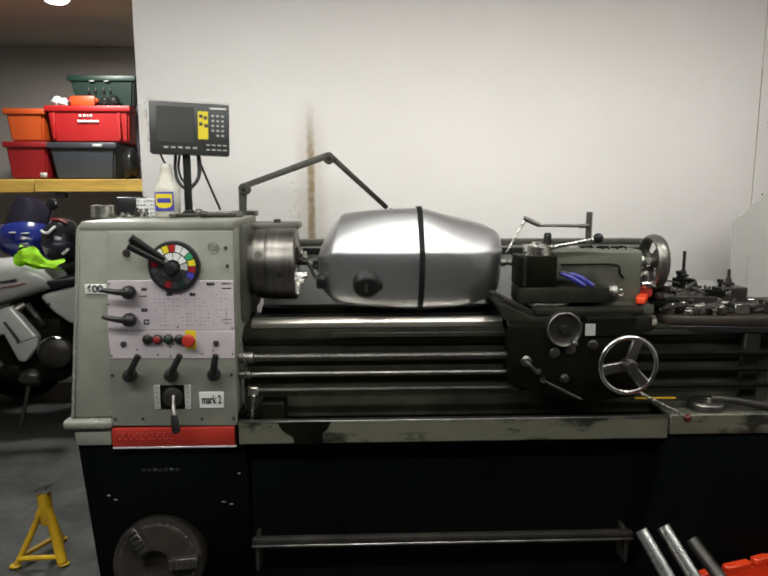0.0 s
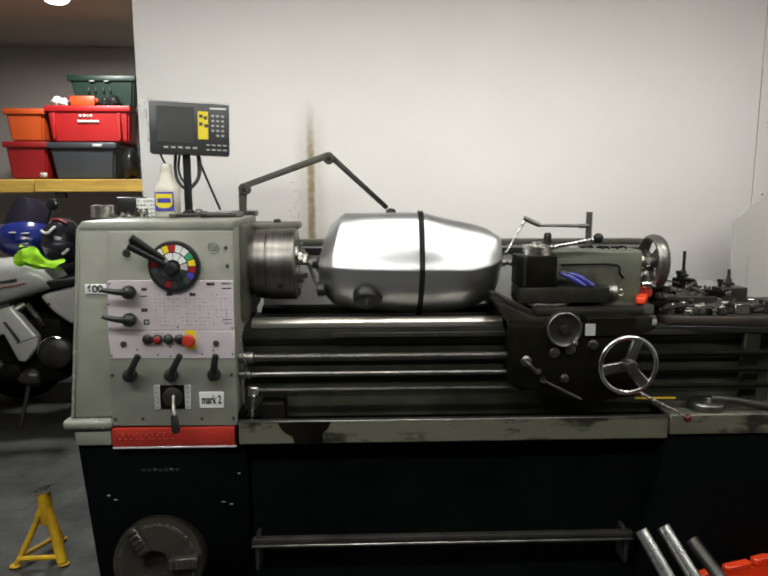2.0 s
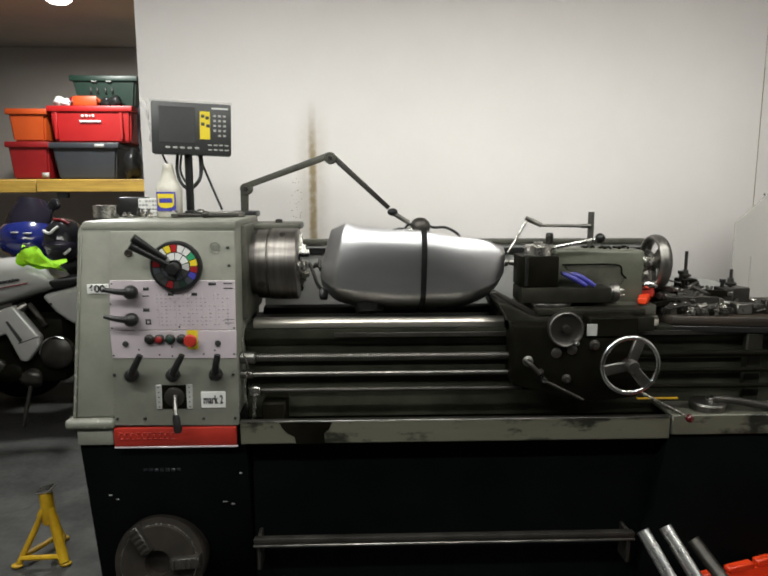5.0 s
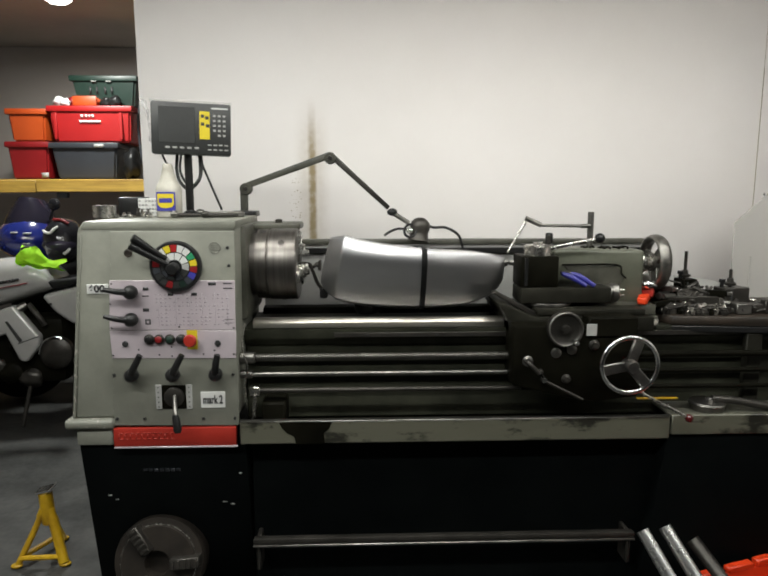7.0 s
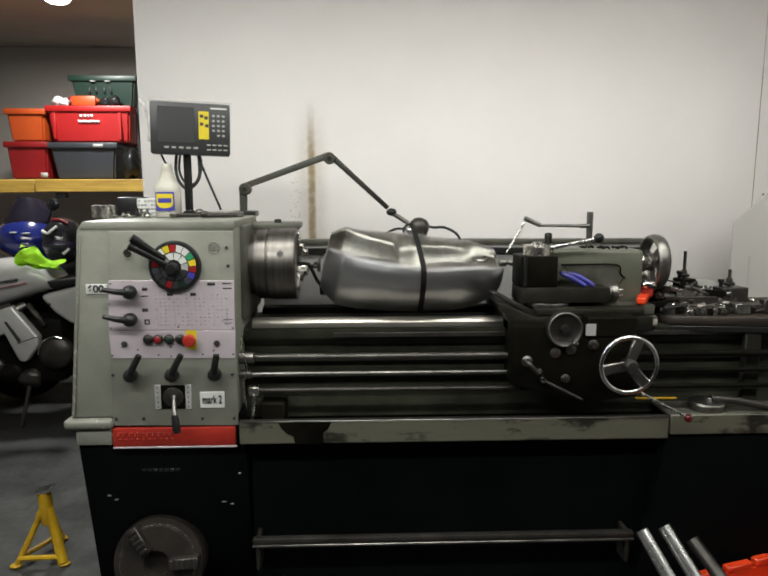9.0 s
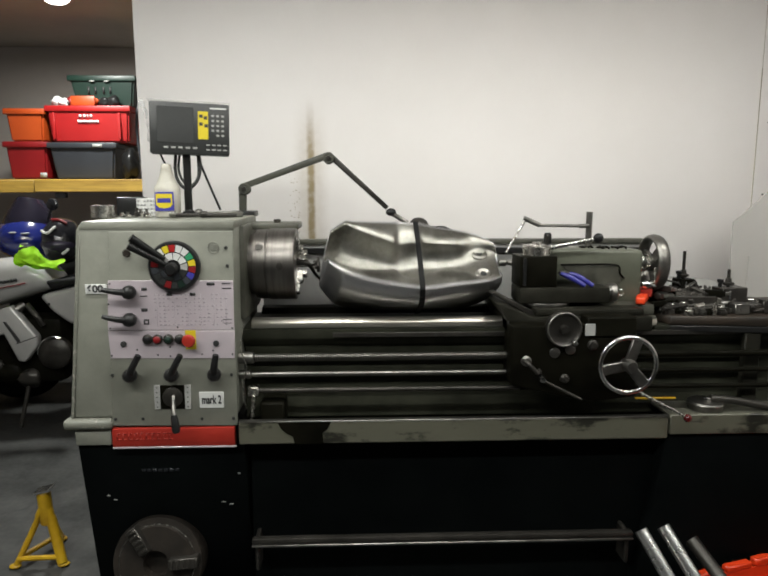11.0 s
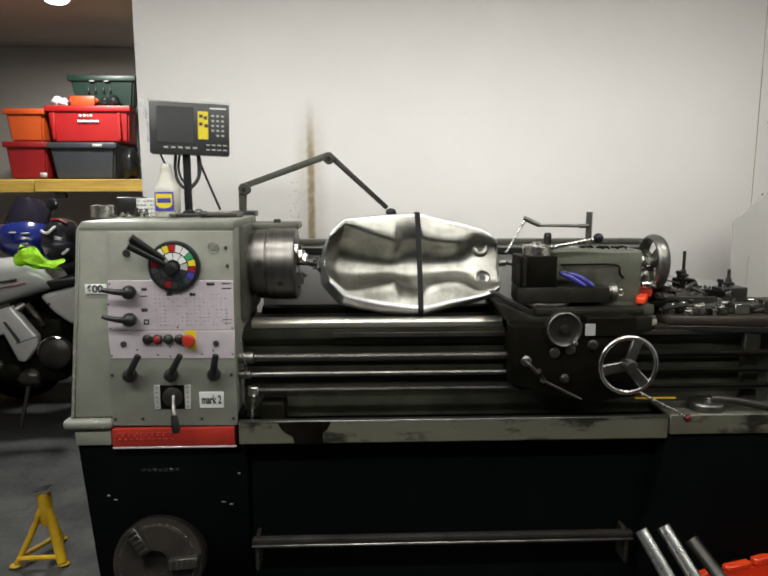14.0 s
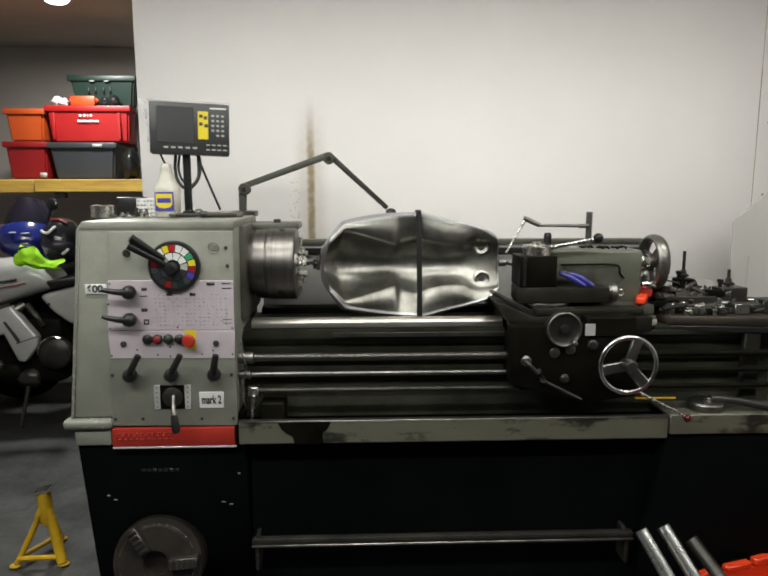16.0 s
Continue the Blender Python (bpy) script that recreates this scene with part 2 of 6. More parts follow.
def words(name, text, size, material, parent, m, label=""):
    """Raised lettering in the built-in font."""
    cu = bpy.data.curves.new(name, "FONT")
    cu.body, cu.size, cu.extrude, cu.align_x, cu.align_y = text, size, 0.0006, "CENTER", "CENTER"
    cu.offset = size * 0.028
    tmp = bpy.data.objects.new(name, cu)
    scene.collection.objects.link(tmp)
    me = bpy.data.meshes.new_from_object(tmp)
    bpy.data.objects.remove(tmp)
    me.name = name
    me.materials.clear()
    me.materials.append(material)
    ob = new(name, me)
    ob.parent, ob.matrix_basis = parent, m
    if label:
        tagged(ob, label)
    return ob


# ---- the room ----


def stain_wall():
    """A brown oil streak slung up the plaster, with fine spatter beside it."""
    n, l = wall_paint.node_tree.nodes, wall_paint.node_tree.links
    b = n["Principled BSDF"]
    ramp = b.inputs["Base Color"].links[0].from_socket
    co = n.new("ShaderNodeTexCoord")
    sep = n.new("ShaderNodeSeparateXYZ")
    l.new(co.outputs["Object"], sep.inputs[0])

    def op(kind, a, c):
        k = n.new("ShaderNodeMath")
        k.operation = kind
        for i, v in enumerate((a, c)):
            if isinstance(v, (int, float)):
                k.inputs[i].default_value = v
            else:
                l.new(v, k.inputs[i])
        return k.outputs[0]

    def band(v, lo0, lo1):
        k = n.new("ShaderNodeMapRange")
        k.interpolation_type = "SMOOTHSTEP"
        k.inputs[1].default_value, k.inputs[2].default_value = lo0, lo1
        l.new(v, k.inputs[0])
        return k.outputs[0]

    off = op("ABSOLUTE", op("ADD", sep.outputs[0], 0.206), 0)
    core = band(off, 0.03, 0.004)
    halo = op("MULTIPLY", band(off, 0.09, 0.012), 0.3)
    high = op("MULTIPLY", band(sep.outputs[2], 1.74, 1.45), band(sep.outputs[2], 0.9, 1.1))
    grain = n.new("ShaderNodeTexNoise")
    grain.inputs["Scale"].default_value, grain.inputs["Detail"].default_value = 45, 6
    l.new(co.outputs["Object"], grain.inputs["Vector"])
    mask = op("MULTIPLY", op("MULTIPLY", op("MAXIMUM", core, halo), high), op("ADD", grain.outputs[0], 0.42))
    dots = n.new("ShaderNodeTexVoronoi")
    dots.inputs["Scale"].default_value = 85
    l.new(co.outputs["Object"], dots.inputs["Vector"])
    near = band(op("ABSOLUTE", op("ADD", sep.outputs[0], 0.278), 0), 0.035, 0.01)
    speck = op("MULTIPLY", op("MULTIPLY", band(dots.outputs["Distance"], 0.3, 0.18), near), op("MULTIPLY", high, band(sep.outputs[2], 1.45, 1.3)))
    speck = op("MULTIPLY", speck, band(grain.outputs[0], 0.43, 0.51))
    mix = n.new("ShaderNodeMix")
    mix.data_type = "RGBA"
    l.new(op("MINIMUM", op("MAXIMUM", mask, speck), 0.92), mix.inputs["Factor"])
    l.new(ramp, mix.inputs[6])
    mix.inputs[7].default_value = (0.27, 0.2, 0.09, 1)
    l.new(mix.outputs[2], b.inputs["Base Color"])


def crack_floor():
    """Dark hairline cracks in the concrete."""
    n, l = concrete.node_tree.nodes, concrete.node_tree.links
    b = n["Principled BSDF"]
    ramp = b.inputs["Base Color"].links[0].from_socket
    co = n.new("ShaderNodeTexCoord")
    warp = n.new("ShaderNodeTexNoise")
    warp.inputs["Scale"].default_value = 3.0
    l.new(co.outputs["Object"], warp.inputs["Vector"])
    add = n.new("ShaderNodeMix")
    add.data_type = "RGBA"
    add.inputs["Factor"].default_value = 0.25
    l.new(co.outputs["Object"], add.inputs[6])
    l.new(warp.outputs["Color"], add.inputs[7])
    v = n.new("ShaderNodeTexVoronoi")
    v.feature = "DISTANCE_TO_EDGE"
    v.inputs["Scale"].default_value = 1.3
    l.new(add.outputs[2], v.inputs["Vector"])
    k = n.new("ShaderNodeMapRange")
    k.inputs[1].default_value, k.inputs[2].default_value, k.inputs[3].default_value, k.inputs[4].default_value = 0.0, 0.012, 0.6, 0.0
    l.new(v.outputs["Distance"], k.inputs[0])
    mix = n.new("ShaderNodeMix")
    mix.data_type = "RGBA"
    l.new(k.outputs[0], mix.inputs["Factor"])
    l.new(ramp, mix.inputs[6])
    mix.inputs[7].default_value = (0.03, 0.03, 0.03, 1)
    l.new(mix.outputs[2], b.inputs["Base Color"])


def room():
    stain_wall()
    crack_floor()
    def s(name, label, mat, *b):
        tagged(part(name, box(nb(), *b), mat), label, name.split("_")[0], kind="structure")
    s("floor", "grey worn concrete workshop floor with hairline cracks", concrete, -4.2, 2.9, -6.7, 3.5, -0.1, 0)
    s("ceiling", "off-white flat painted workshop ceiling", ceil_paint, -4.2, 2.9, -6.7, 3.5, 2.46, 2.56)
    s("wall_partition", "white painted wall with a brown oil streak behind lathe", wall_paint, -0.925, 2.9, 0.7, 0.82, 0, 2.46)
    s("wall_right", "white painted side wall meeting the partition", wall_paint, 2.78, 2.9, -6.7, 0.694, 0, 2.46)
    s("wall_back", "grey-beige painted rear wall behind the shelf", back_paint, -4.2, 2.9, 3.38, 3.5, 0, 2.46)
    s("wall_left", "grey-beige painted side wall of the workshop", back_paint, -4.2, -4.08, -6.7, 3.38, 0, 2.46)
    # invented wall out of view, kept dark to hold front reflections down
    s("wall_front", "unseen dark grey closing wall added to dim reflections", dim_wall_paint, -4.08, 2.78, -6.7, -6.58, 0, 2.46)
    for x, y in BATTENS:
        f = thing("ceiling_batten", "white fluorescent ceiling batten with glowing diffuser", "light fitting", (x, y, 2.46), group="ceiling battens")
        part("housing", box(nb(), -0.71, 0.71, -0.05, 0.05, -0.045, 0, 0.006), white_print, f)
        part("diffuser", box(nb(), -0.69, 0.69, -0.045, 0.045, -0.075, -0.047, 0.01), lamp_glow, f, "glowing diffuser")
    f = thing("bulkhead_lamp", "round white glowing bulkhead lamp on the ceiling", "light fitting", (-1.74, 1.87, 2.46))
    part("base", spin(nb(), (0, 0, 0), (0, 0, -1), [(0, 0), (0, 0.085), (0.02, 0.085), (0.025, 0)]), white_print, f)
    part("globe", spin(nb(), (0, 0, -0.026), (0, 0, -1), [(0, 0), (0, 0.078), (0.02, 0.072), (0.036, 0.05), (0.044, 0)]), lamp_glow, f, "glowing dome diffuser")


room()

# ---- the lathe ----


def pin(bm, x, z, y, r=0.004, h=0.003):
    rod(bm, (x, y, z), (x, y - h, z), r, n=10)


def ball_lever(parent, hub, tip, r_hub=0.021, r0=0.011, r1=0.0065, knob=None):
    """A black shift lever: a round boss with a tapering arm."""
    hub, tip = Vector(hub), Vector(tip)
    lev = part("shift_lever", spin(nb(), hub + Vector((0, 0.028, 0)), (0, -1, 0), [(0, 0), (0, r_hub * 0.6), (0.014, r_hub * 0.62), (0.016, r_hub * 0.9), (0.024, r_hub), (0.038, r_hub * 0.9), (0.046, r_hub * 0.5), (0.048, 0)], 20), black_plastic, parent)
    mid = hub.lerp(tip, 0.45) + Vector((0, -0.012, 0))
    line = bend([hub + Vector((0, -0.004, 0)), mid, tip], 6)
    part("arm", tube(nb(), line, [r0 + (r1 - r0) * i / (len(line) - 1) for i in range(len(line))], 10), black_plastic, lev)
    return lev


def wheel(name, parent, centre, way, big, rim, hub, spokes, material, first=0.0, label=""):
    """A handwheel: rim, hub, flat spokes and a grip."""
    w = part(name, torus(nb(), centre, way, big, rim, 44, 12), material, parent, label)
    c, way = Vector(centre), Vector(way).normalized()
    q = way.to_track_quat("Z", "Y").to_matrix().to_4x4()
    part("hub", spin(nb(), c + way * 0.03, -way, [(0, 0), (0, hub * 0.8), (0.01, hub), (0.045, hub), (0.05, hub * 0.55), (0.056, hub * 0.5), (0.058, 0)], 22), worn_steel, w)
    for i in range(spokes):
        a = first + 2 * math.pi * i / spokes
        b = nb()
        prism(b, [(hub * 0.6, -hub * 0.75), (big, -big * 0.2), (big, big * 0.2), (hub * 0.6, hub * 0.75)], 2, -0.006, 0.006, 0.003, 1)
        bmesh.ops.transform(b, matrix=Matrix.Translation(c) @ q @ Matrix.Rotation(a, 4, "Z"), verts=b.verts)
        part("spoke", b, worn_steel, w)
    return w


lathe = thing("engine_lathe", "grey-green and charcoal metal engine lathe with worn paint", "lathe")


def headstock():
    hs = part("headstock", prism(nb(), [(-0.868, 0.646), (-0.374, 0.646), (-0.366, 1.238), (-0.808, 1.238), (-0.822, 1.215)], 1, -0.23, 0.2, 0.012, 3), grey_green, lathe, "grey-green painted headstock casting with chipped edges")
    # front edge of the lid, thin lips and the chipped corner strips
    part("lid", prism(nb(), [(-0.812, 1.216), (-0.366, 1.216), (-0.362, 1.244), (-0.802, 1.241)], 1, -0.2322, 0.17, 0.005, 2), grey_green, hs)
    part("foot_flange", box(nb(), -0.892, -0.745, -0.25, 0.2, 0.617, 0.648, 0.012, 3), chipped, hs, "chipped pale flange")
    part("corner_strip", prism(nb(), [(-0.871, 0.65), (-0.860, 0.65), (-0.806, 1.205), (-0.816, 1.205)], 1, -0.2335, -0.222, 0.002, 1), chipped, hs, "chipped pale corner edge")
    part("front_cover", prism(nb(), [(-0.748, 0.626), (-0.373, 0.622), (-0.367, 1.212), (-0.725, 1.212)], 1, -0.236, -0.225, 0.003, 2), grey_green, hs)
    b = nb()
    for x, z in ((-0.738, 0.785), (-0.385, 0.783), (-0.737, 0.648), (-0.655, 0.648), (-0.479, 0.646), (-0.384, 0.646), (-0.388, 1.165), (-0.386, 1.112)):
        pin(b, x, z, -0.236, 0.0045, 0.004)
    part("bolt", b, ink, hs)
    # instruction plates with rows of worn print
    plate = part("gear_chart", prism(nb(), [(-0.742, 0.922), (-0.372, 0.92), (-0.371, 1.068), (-0.733, 1.07)], 1, -0.2385, -0.2355, 0.001, 1), plate_metal, hs, "pinkish aluminium gear chart")
    b = nb()
    rng = random.Random(4)
    for r in range(9):
        z = 1.025 - r * 0.0112
        for c in range(17):
            x = -0.602 + c * 0.0128
            if rng.random() < 0.72:
                w = rng.uniform(0.003, 0.009)
                box(b, x, x + w, -0.2389, -0.2384, z, z + 0.0035)
    for x in (-0.596, -0.545, -0.505, -0.468, -0.43, -0.394):
        box(b, x, x + 0.0008, -0.2388, -0.2384, 0.932, 1.032)
    part("printed_figures", b, grey_ink, plate)
    b = nb()
    for x, z, w, h in ((-0.638, 1.04, 0.016, 0.009), (-0.642, 1.022, 0.02, 0.003), (-0.641, 0.977, 0.018, 0.01), (-0.566, 1.024, 0.016, 0.009), (-0.498, 1.024, 0.016, 0.009), (-0.448, 1.054, 0.023, 0.009), (-0.404, 1.058, 0.024, 0.003), (-0.404, 1.044, 0.026, 0.003), (-0.404, 0.951, 0.026, 0.002), (-0.404, 0.94, 0.026, 0.002)):
        box(b, x, x + w, -0.2392, -0.2384, z, z + h)
    for x in (-0.636, -0.624):
        box(b, x, x + 0.004, -0.2392, -0.2384, 0.938, 0.954)
    box(b, -0.632, -0.624, -0.2392, -0.2384, 0.938, 0.942)
    box(b, -0.632, -0.624, -0.2392, -0.2384, 0.95, 0.954)
    part("printed_symbols", b, ink, plate)
    plate2 = part("switch_plate", prism(nb(), [(-0.739, 0.836), (-0.374, 0.833), (-0.3715, 0.918), (-0.742, 0.92)], 1, -0.2385, -0.2355, 0.001, 1), plate_metal, hs, "pinkish aluminium switch plate")
    for x, z in ((-0.735, 0.845), (-0.6, 0.846), (-0.47, 0.847), (-0.38, 0.846), (-0.735, 0.928), (-0.538, 0.93), (-0.378, 0.926), (-0.735, 1.0), (-0.728, 1.06), (-0.66, 0.862), (-0.563, 0.87), (-0.437, 0.858), (-0.563, 0.842)):
        b = nb()
        pin(b, x, z, -0.2385, 0.0028, 0.001)
        part("rivet", b, ink, plate2)
    part("yellow_patch", box(nb(), -0.517, -0.486, -0.2395, -0.238, 0.862, 0.92, 0.0005, 1), yellow_print, plate2, "yellow emergency stop patch")
    for x, m in ((-0.627, black_plastic), (-0.598, dull_red), (-0.566, green_plastic), (-0.533, black_plastic)):
        bt = part("push_button", spin(nb(), (x, -0.2385, 0.894), (0, -1, 0), [(0, 0), (0, 0.015), (0.006, 0.015), (0.009, 0.013), (0.01, 0.011), (0.008, 0.0105), (0.008, 0)], 22), dark_iron, plate2)
        part("cap", spin(nb(), (x, -0.247, 0.894), (0, -1, 0), [(0, 0), (0, 0.0102), (0.006, 0.0098), (0.008, 0.007), (0.008, 0)], 20), m, bt)
    part("stop_button", spin(nb(), (-0.502, -0.2395, 0.893), (0, -1, 0), [(0, 0), (0, 0.012), (0.014, 0.012), (0.016, 0.018), (0.024, 0.0195), (0.03, 0.016), (0.032, 0)], 24), red_paint, plate2, "red mushroom stop button")
    for x in (-0.698, -0.427):
        part("keyhole", spin(nb(), (x, -0.238, 0.88), (0, -1, 0), [(0, 0), (0, 0.009), (0.004, 0.009), (0.005, 0.006), (0.003, 0)], 16), ink, plate2)
    # speed dial: black disc with coloured segments
    disc = part("speed_dial", spin(nb(), (-0.538, -0.235, 1.111), (0, -1, 0), [(0, 0), (0, 0.075), (0.012, 0.075), (0.017, 0.0715), (0.018, 0.066), (0.018, 0)], 48), black_plastic, hs, "black speed dial with coloured segments")
    cols = [white_print, red_plastic, yellow_print, white_print, green_print, yellow_print, red_plastic, blue_print, grey_ink, green_print, dull_red, yellow_print, blue_print, dull_red, white_print, grey_ink, white_print, green_print]
    order = [12, 3, 2, 1, 0, 4, 5, 6, 7, 8, 9, 10, 11, 13, 14, 15, 16, 17]
    for ring, (r0, r1, k) in enumerate(((0.044, 0.064, 18), (0.021, 0.041, 10))):
        for i in range(k):
            a0, a1 = 2 * math.pi * (i + 0.06 - (1.6 if k == 18 else 0)) / k, 2 * math.pi * (i + 0.94 - (1.6 if k == 18 else 0)) / k
            b = nb()
            vs = []
            for a in (a0, (a0 + a1) / 2, a1):
                vs.append((r0 * math.sin(a), r0 * math.cos(a)))
            out = [(r1 * math.sin(a), r1 * math.cos(a)) for a in (a1, (a0 + a1) / 2, a0)]
            prism(b, [(-0.538 + p, 1.111 + q) for p, q in vs + out], 1, -0.2542, -0.2525)
            # both rings take darker colours round the lower half
            if ring == 0:
                top = [yellow_print, red_plastic, white_print, white_print, green_print, yellow_print, dull_red, blue_print, grey_plastic, green_plastic, dark_shell, dull_red, dark_shell, dark_shell, grey_plastic, dull_red, white_print, white_print]
                m = top[i]
            else:
                m = [white_print, white_print, pale_grey, dark_shell, grey_plastic, dark_shell, grey_plastic, dark_shell, pale_grey, white_print][i]
            part("segment", b, m, disc)
    part("boss", spin(nb(), (-0.541, -0.25, 1.106), (0, -1, 0), [(0, 0), (0, 0.0185), (0.026, 0.0175), (0.031, 0.014), (0.033, 0)], 26), black_plastic, disc)
    for hx, hz, tx, tz, ln in ((-0.556, 1.118, -0.646, 1.178, 0), (-0.56, 1.135, -0.637, 1.2, 0)):
        line = bend([(hx, -0.262, hz), ((hx + tx) / 2, -0.285, (hz + tz) / 2), (tx, -0.305, tz)], 6)
        part("speed_lever", tube(nb(), line, [0.0075 + 0.0042 * i / (len(line) - 1) for i in range(len(line))], 12), black_plastic, disc)
    ball_lever(hs, (-0.667, -0.262, 1.038), (-0.735, -0.285, 1.05))
    ball_lever(hs, (-0.67, -0.262, 0.957), (-0.737, -0.285, 0.972))
    for x, tx in ((-0.678, -0.640), (-0.558, -0.52), (-0.432, -0.418)):
        ball_lever(hs, (x, -0.262, 0.79), (tx, -0.29, 0.858), 0.021, 0.012, 0.009)
    # feed selector quadrant
    quad = part("feed_selector", box(nb(), -0.6, -0.528, -0.2395, -0.235, 0.678, 0.752, 0.002, 1), oily, hs, "oily black selector quadrant")
    part("selector_disc", spin(nb(), (-0.562, -0.239, 0.716), (0, -1, 0), [(0, 0), (0, 0.03), (0.006, 0.03), (0.009, 0.024), (0.009, 0)], 26), dark_iron, quad)
    for x0 in (-0.618, -0.527):
        strip = part("index_strip", box(nb(), x0, x0 + 0.018, -0.2395, -0.235, 0.677, 0.753, 0.001, 1), pale_grey, quad, "pale index strip")
        b = nb()
        for i in range(5):
            pin(b, x0 + 0.009, 0.685 + i * 0.015, -0.2395, 0.0022, 0.0008)
        part("index_mark", b, ink, strip)
    lev = part("selector_lever", tube(nb(), bend([(-0.558, -0.25, 0.722), (-0.55, -0.28, 0.69), (-0.543, -0.295, 0.662)], 5), 0.0065, 10), worn_steel, quad, "steel selector lever with black grip")
    part("grip", spin(nb(), (-0.547, -0.291, 0.678), (0.14, -0.12, -1), [(0, 0), (0, 0.008), (0.01, 0.0105), (0.044, 0.0125), (0.054, 0.009), (0.056, 0)], 14), black_plastic, lev)
    tag = part("model_plate", box(nb(), -0.484, -0.411, -0.2395, -0.235, 0.68, 0.73, 0.001, 1), white_print, hs, "white plate reading mark 2")
    words("lettering", "mark 2", 0.0225, ink, tag, pose(-0.4475, -0.2399, 0.705, 90) @ Matrix.Diagonal((0.92, 1.6, 1, 1)))
    badge = part("number_badge", box(nb(), -0.802, -0.74, -0.2335, -0.229, 1.03, 1.058, 0.001, 1), white_print, hs, "white badge reading 600")
    words("lettering", "600", 0.03, ink, badge, pose(-0.773, -0.2343, 1.044, 90) @ Matrix.Diagonal((1.05, 1.0, 1, 1)))
    part("filler_plug", spin(nb(), (-0.675, -0.235, 1.15), (0, -1, 0), [(0, 0), (0, 0.0115), (0.004, 0.0115), (0.005, 0.009), (0.002, 0.008), (0.002, 0)], 20), rust_iron, hs, "brass ringed sight glass")
    torus_b = torus(nb(), (-0.425, -0.2365, 1.165), (0, 1, 0), 0.0155, 0.0015, 28, 6)
    for dz in (-0.006, 0, 0.006):
        box(torus_b, -0.436, -0.414, -0.2375, -0.2355, 1.1635 + dz, 1.1665 + dz)
    part("cast_emblem", torus_b, chipped, hs, "round raised emblem")
    # red band with raised bars in place of the maker's lettering
    band = part("red_band", box(nb(), -0.75, -0.382, -0.241, -0.22, 0.561, 0.619, 0.003, 2), red_paint, hs, "red name band with raised letter shapes")
    rng = random.Random(9)
    for i in range(10):
        x = -0.735 + i * 0.0172
        b = nb()
        box(b, x, x + 0.012, -0.2425, -0.2405, 0.583, 0.5865)
        box(b, x, x + 0.012, -0.2425, -0.2405, 0.602, 0.6055)
        box(b, x, x + 0.003, -0.2425, -0.2405, 0.587, 0.6015)
        part("raised_bar", b, red_paint, band)
    part("band_rim", box(nb(), -0.75, -0.378, -0.2425, -0.236, 0.5555, 0.5605, 0.001, 1), plate_metal, band, "thin bright rim")
    part("base_band", box(nb(), -0.863, -0.752, -0.236, 0.22, 0.563, 0.616, 0.008, 2), grey_green, hs)
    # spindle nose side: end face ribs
    # these parts are much darker than the headstock's grey-green
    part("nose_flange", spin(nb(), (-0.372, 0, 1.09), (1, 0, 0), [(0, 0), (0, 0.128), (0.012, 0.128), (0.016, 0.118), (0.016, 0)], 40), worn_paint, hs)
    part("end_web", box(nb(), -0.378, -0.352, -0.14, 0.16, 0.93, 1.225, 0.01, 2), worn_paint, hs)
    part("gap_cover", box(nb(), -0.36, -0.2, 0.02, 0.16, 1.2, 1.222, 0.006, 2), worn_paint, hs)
    part("cap_screw", spin(nb(), (-0.275, 0.06, 1.22), (0, 0, 1), [(0, 0), (0, 0.012), (0.012, 0.012), (0.014, 0.009), (0.014, 0)], 14), dark_iron, hs)
    return hs


def spindle_chuck():
    """Three-jaw chuck, modelled about its own axis."""
    c = part("spindle_chuck", spin(nb(), (-0.15, 0, 0), (1, 0, 0), [(0, 0), (0, 0.1), (0.02, 0.102), (0.022, 0.113), (0.055, 0.114), (0.058, 0.111), (0.061, 0.111), (0.064, 0.117), (0.147, 0.117), (0.151, 0.113), (0.151, 0.036), (0.1, 0.034), (0.1, 0)], 56), turned, lathe, "turned steel three-jaw chuck")
    for i in range(3):
        a = math.radians(20 + 120 * i)
        b = nb()
        prism(b, [(-0.005, 0.03), (0.034, 0.03), (0.034, 0.046), (0.022, 0.046), (0.022, 0.066), (0.011, 0.066), (0.011, 0.106), (-0.005, 0.106)], 1, -0.014, 0.014, 0.0015, 1)
        bmesh.ops.transform(b, matrix=Matrix.Rotation(a, 4, "X"), verts=b.verts)
        part("jaw", b, steel, c)
        b = nb()
        rod(b, (-0.045, 0, 0.1135), (-0.045, 0, 0.118), 0.011, n=14)
        box(b, -0.05, -0.04, -0.005, 0.005, 0.1178, 0.1186)
        bmesh.ops.transform(b, matrix=Matrix.Rotation(a + 1.05, 4, "X"), verts=b.verts)
        part("key_socket", b, dark_iron, c)
        b = nb()
        rod(b, (-0.11, 0, 0.105), (-0.11, 0, 0.1145), 0.013, n=14)
        bmesh.ops.transform(b, matrix=Matrix.Rotation(a + 0.5, 4, "X"), verts=b.verts)
        part("cam_stud", b, dark_iron, c)
    part("drive_bar", tube(nb(), bend([(-0.03, 0, 0), (0.03, 0, 0), (0.045, -0.012, -0.004), (0.062, 0.002, 0.006)], 5), 0.006, 10), dark_iron, c, "bent dark driving bar")
    return c


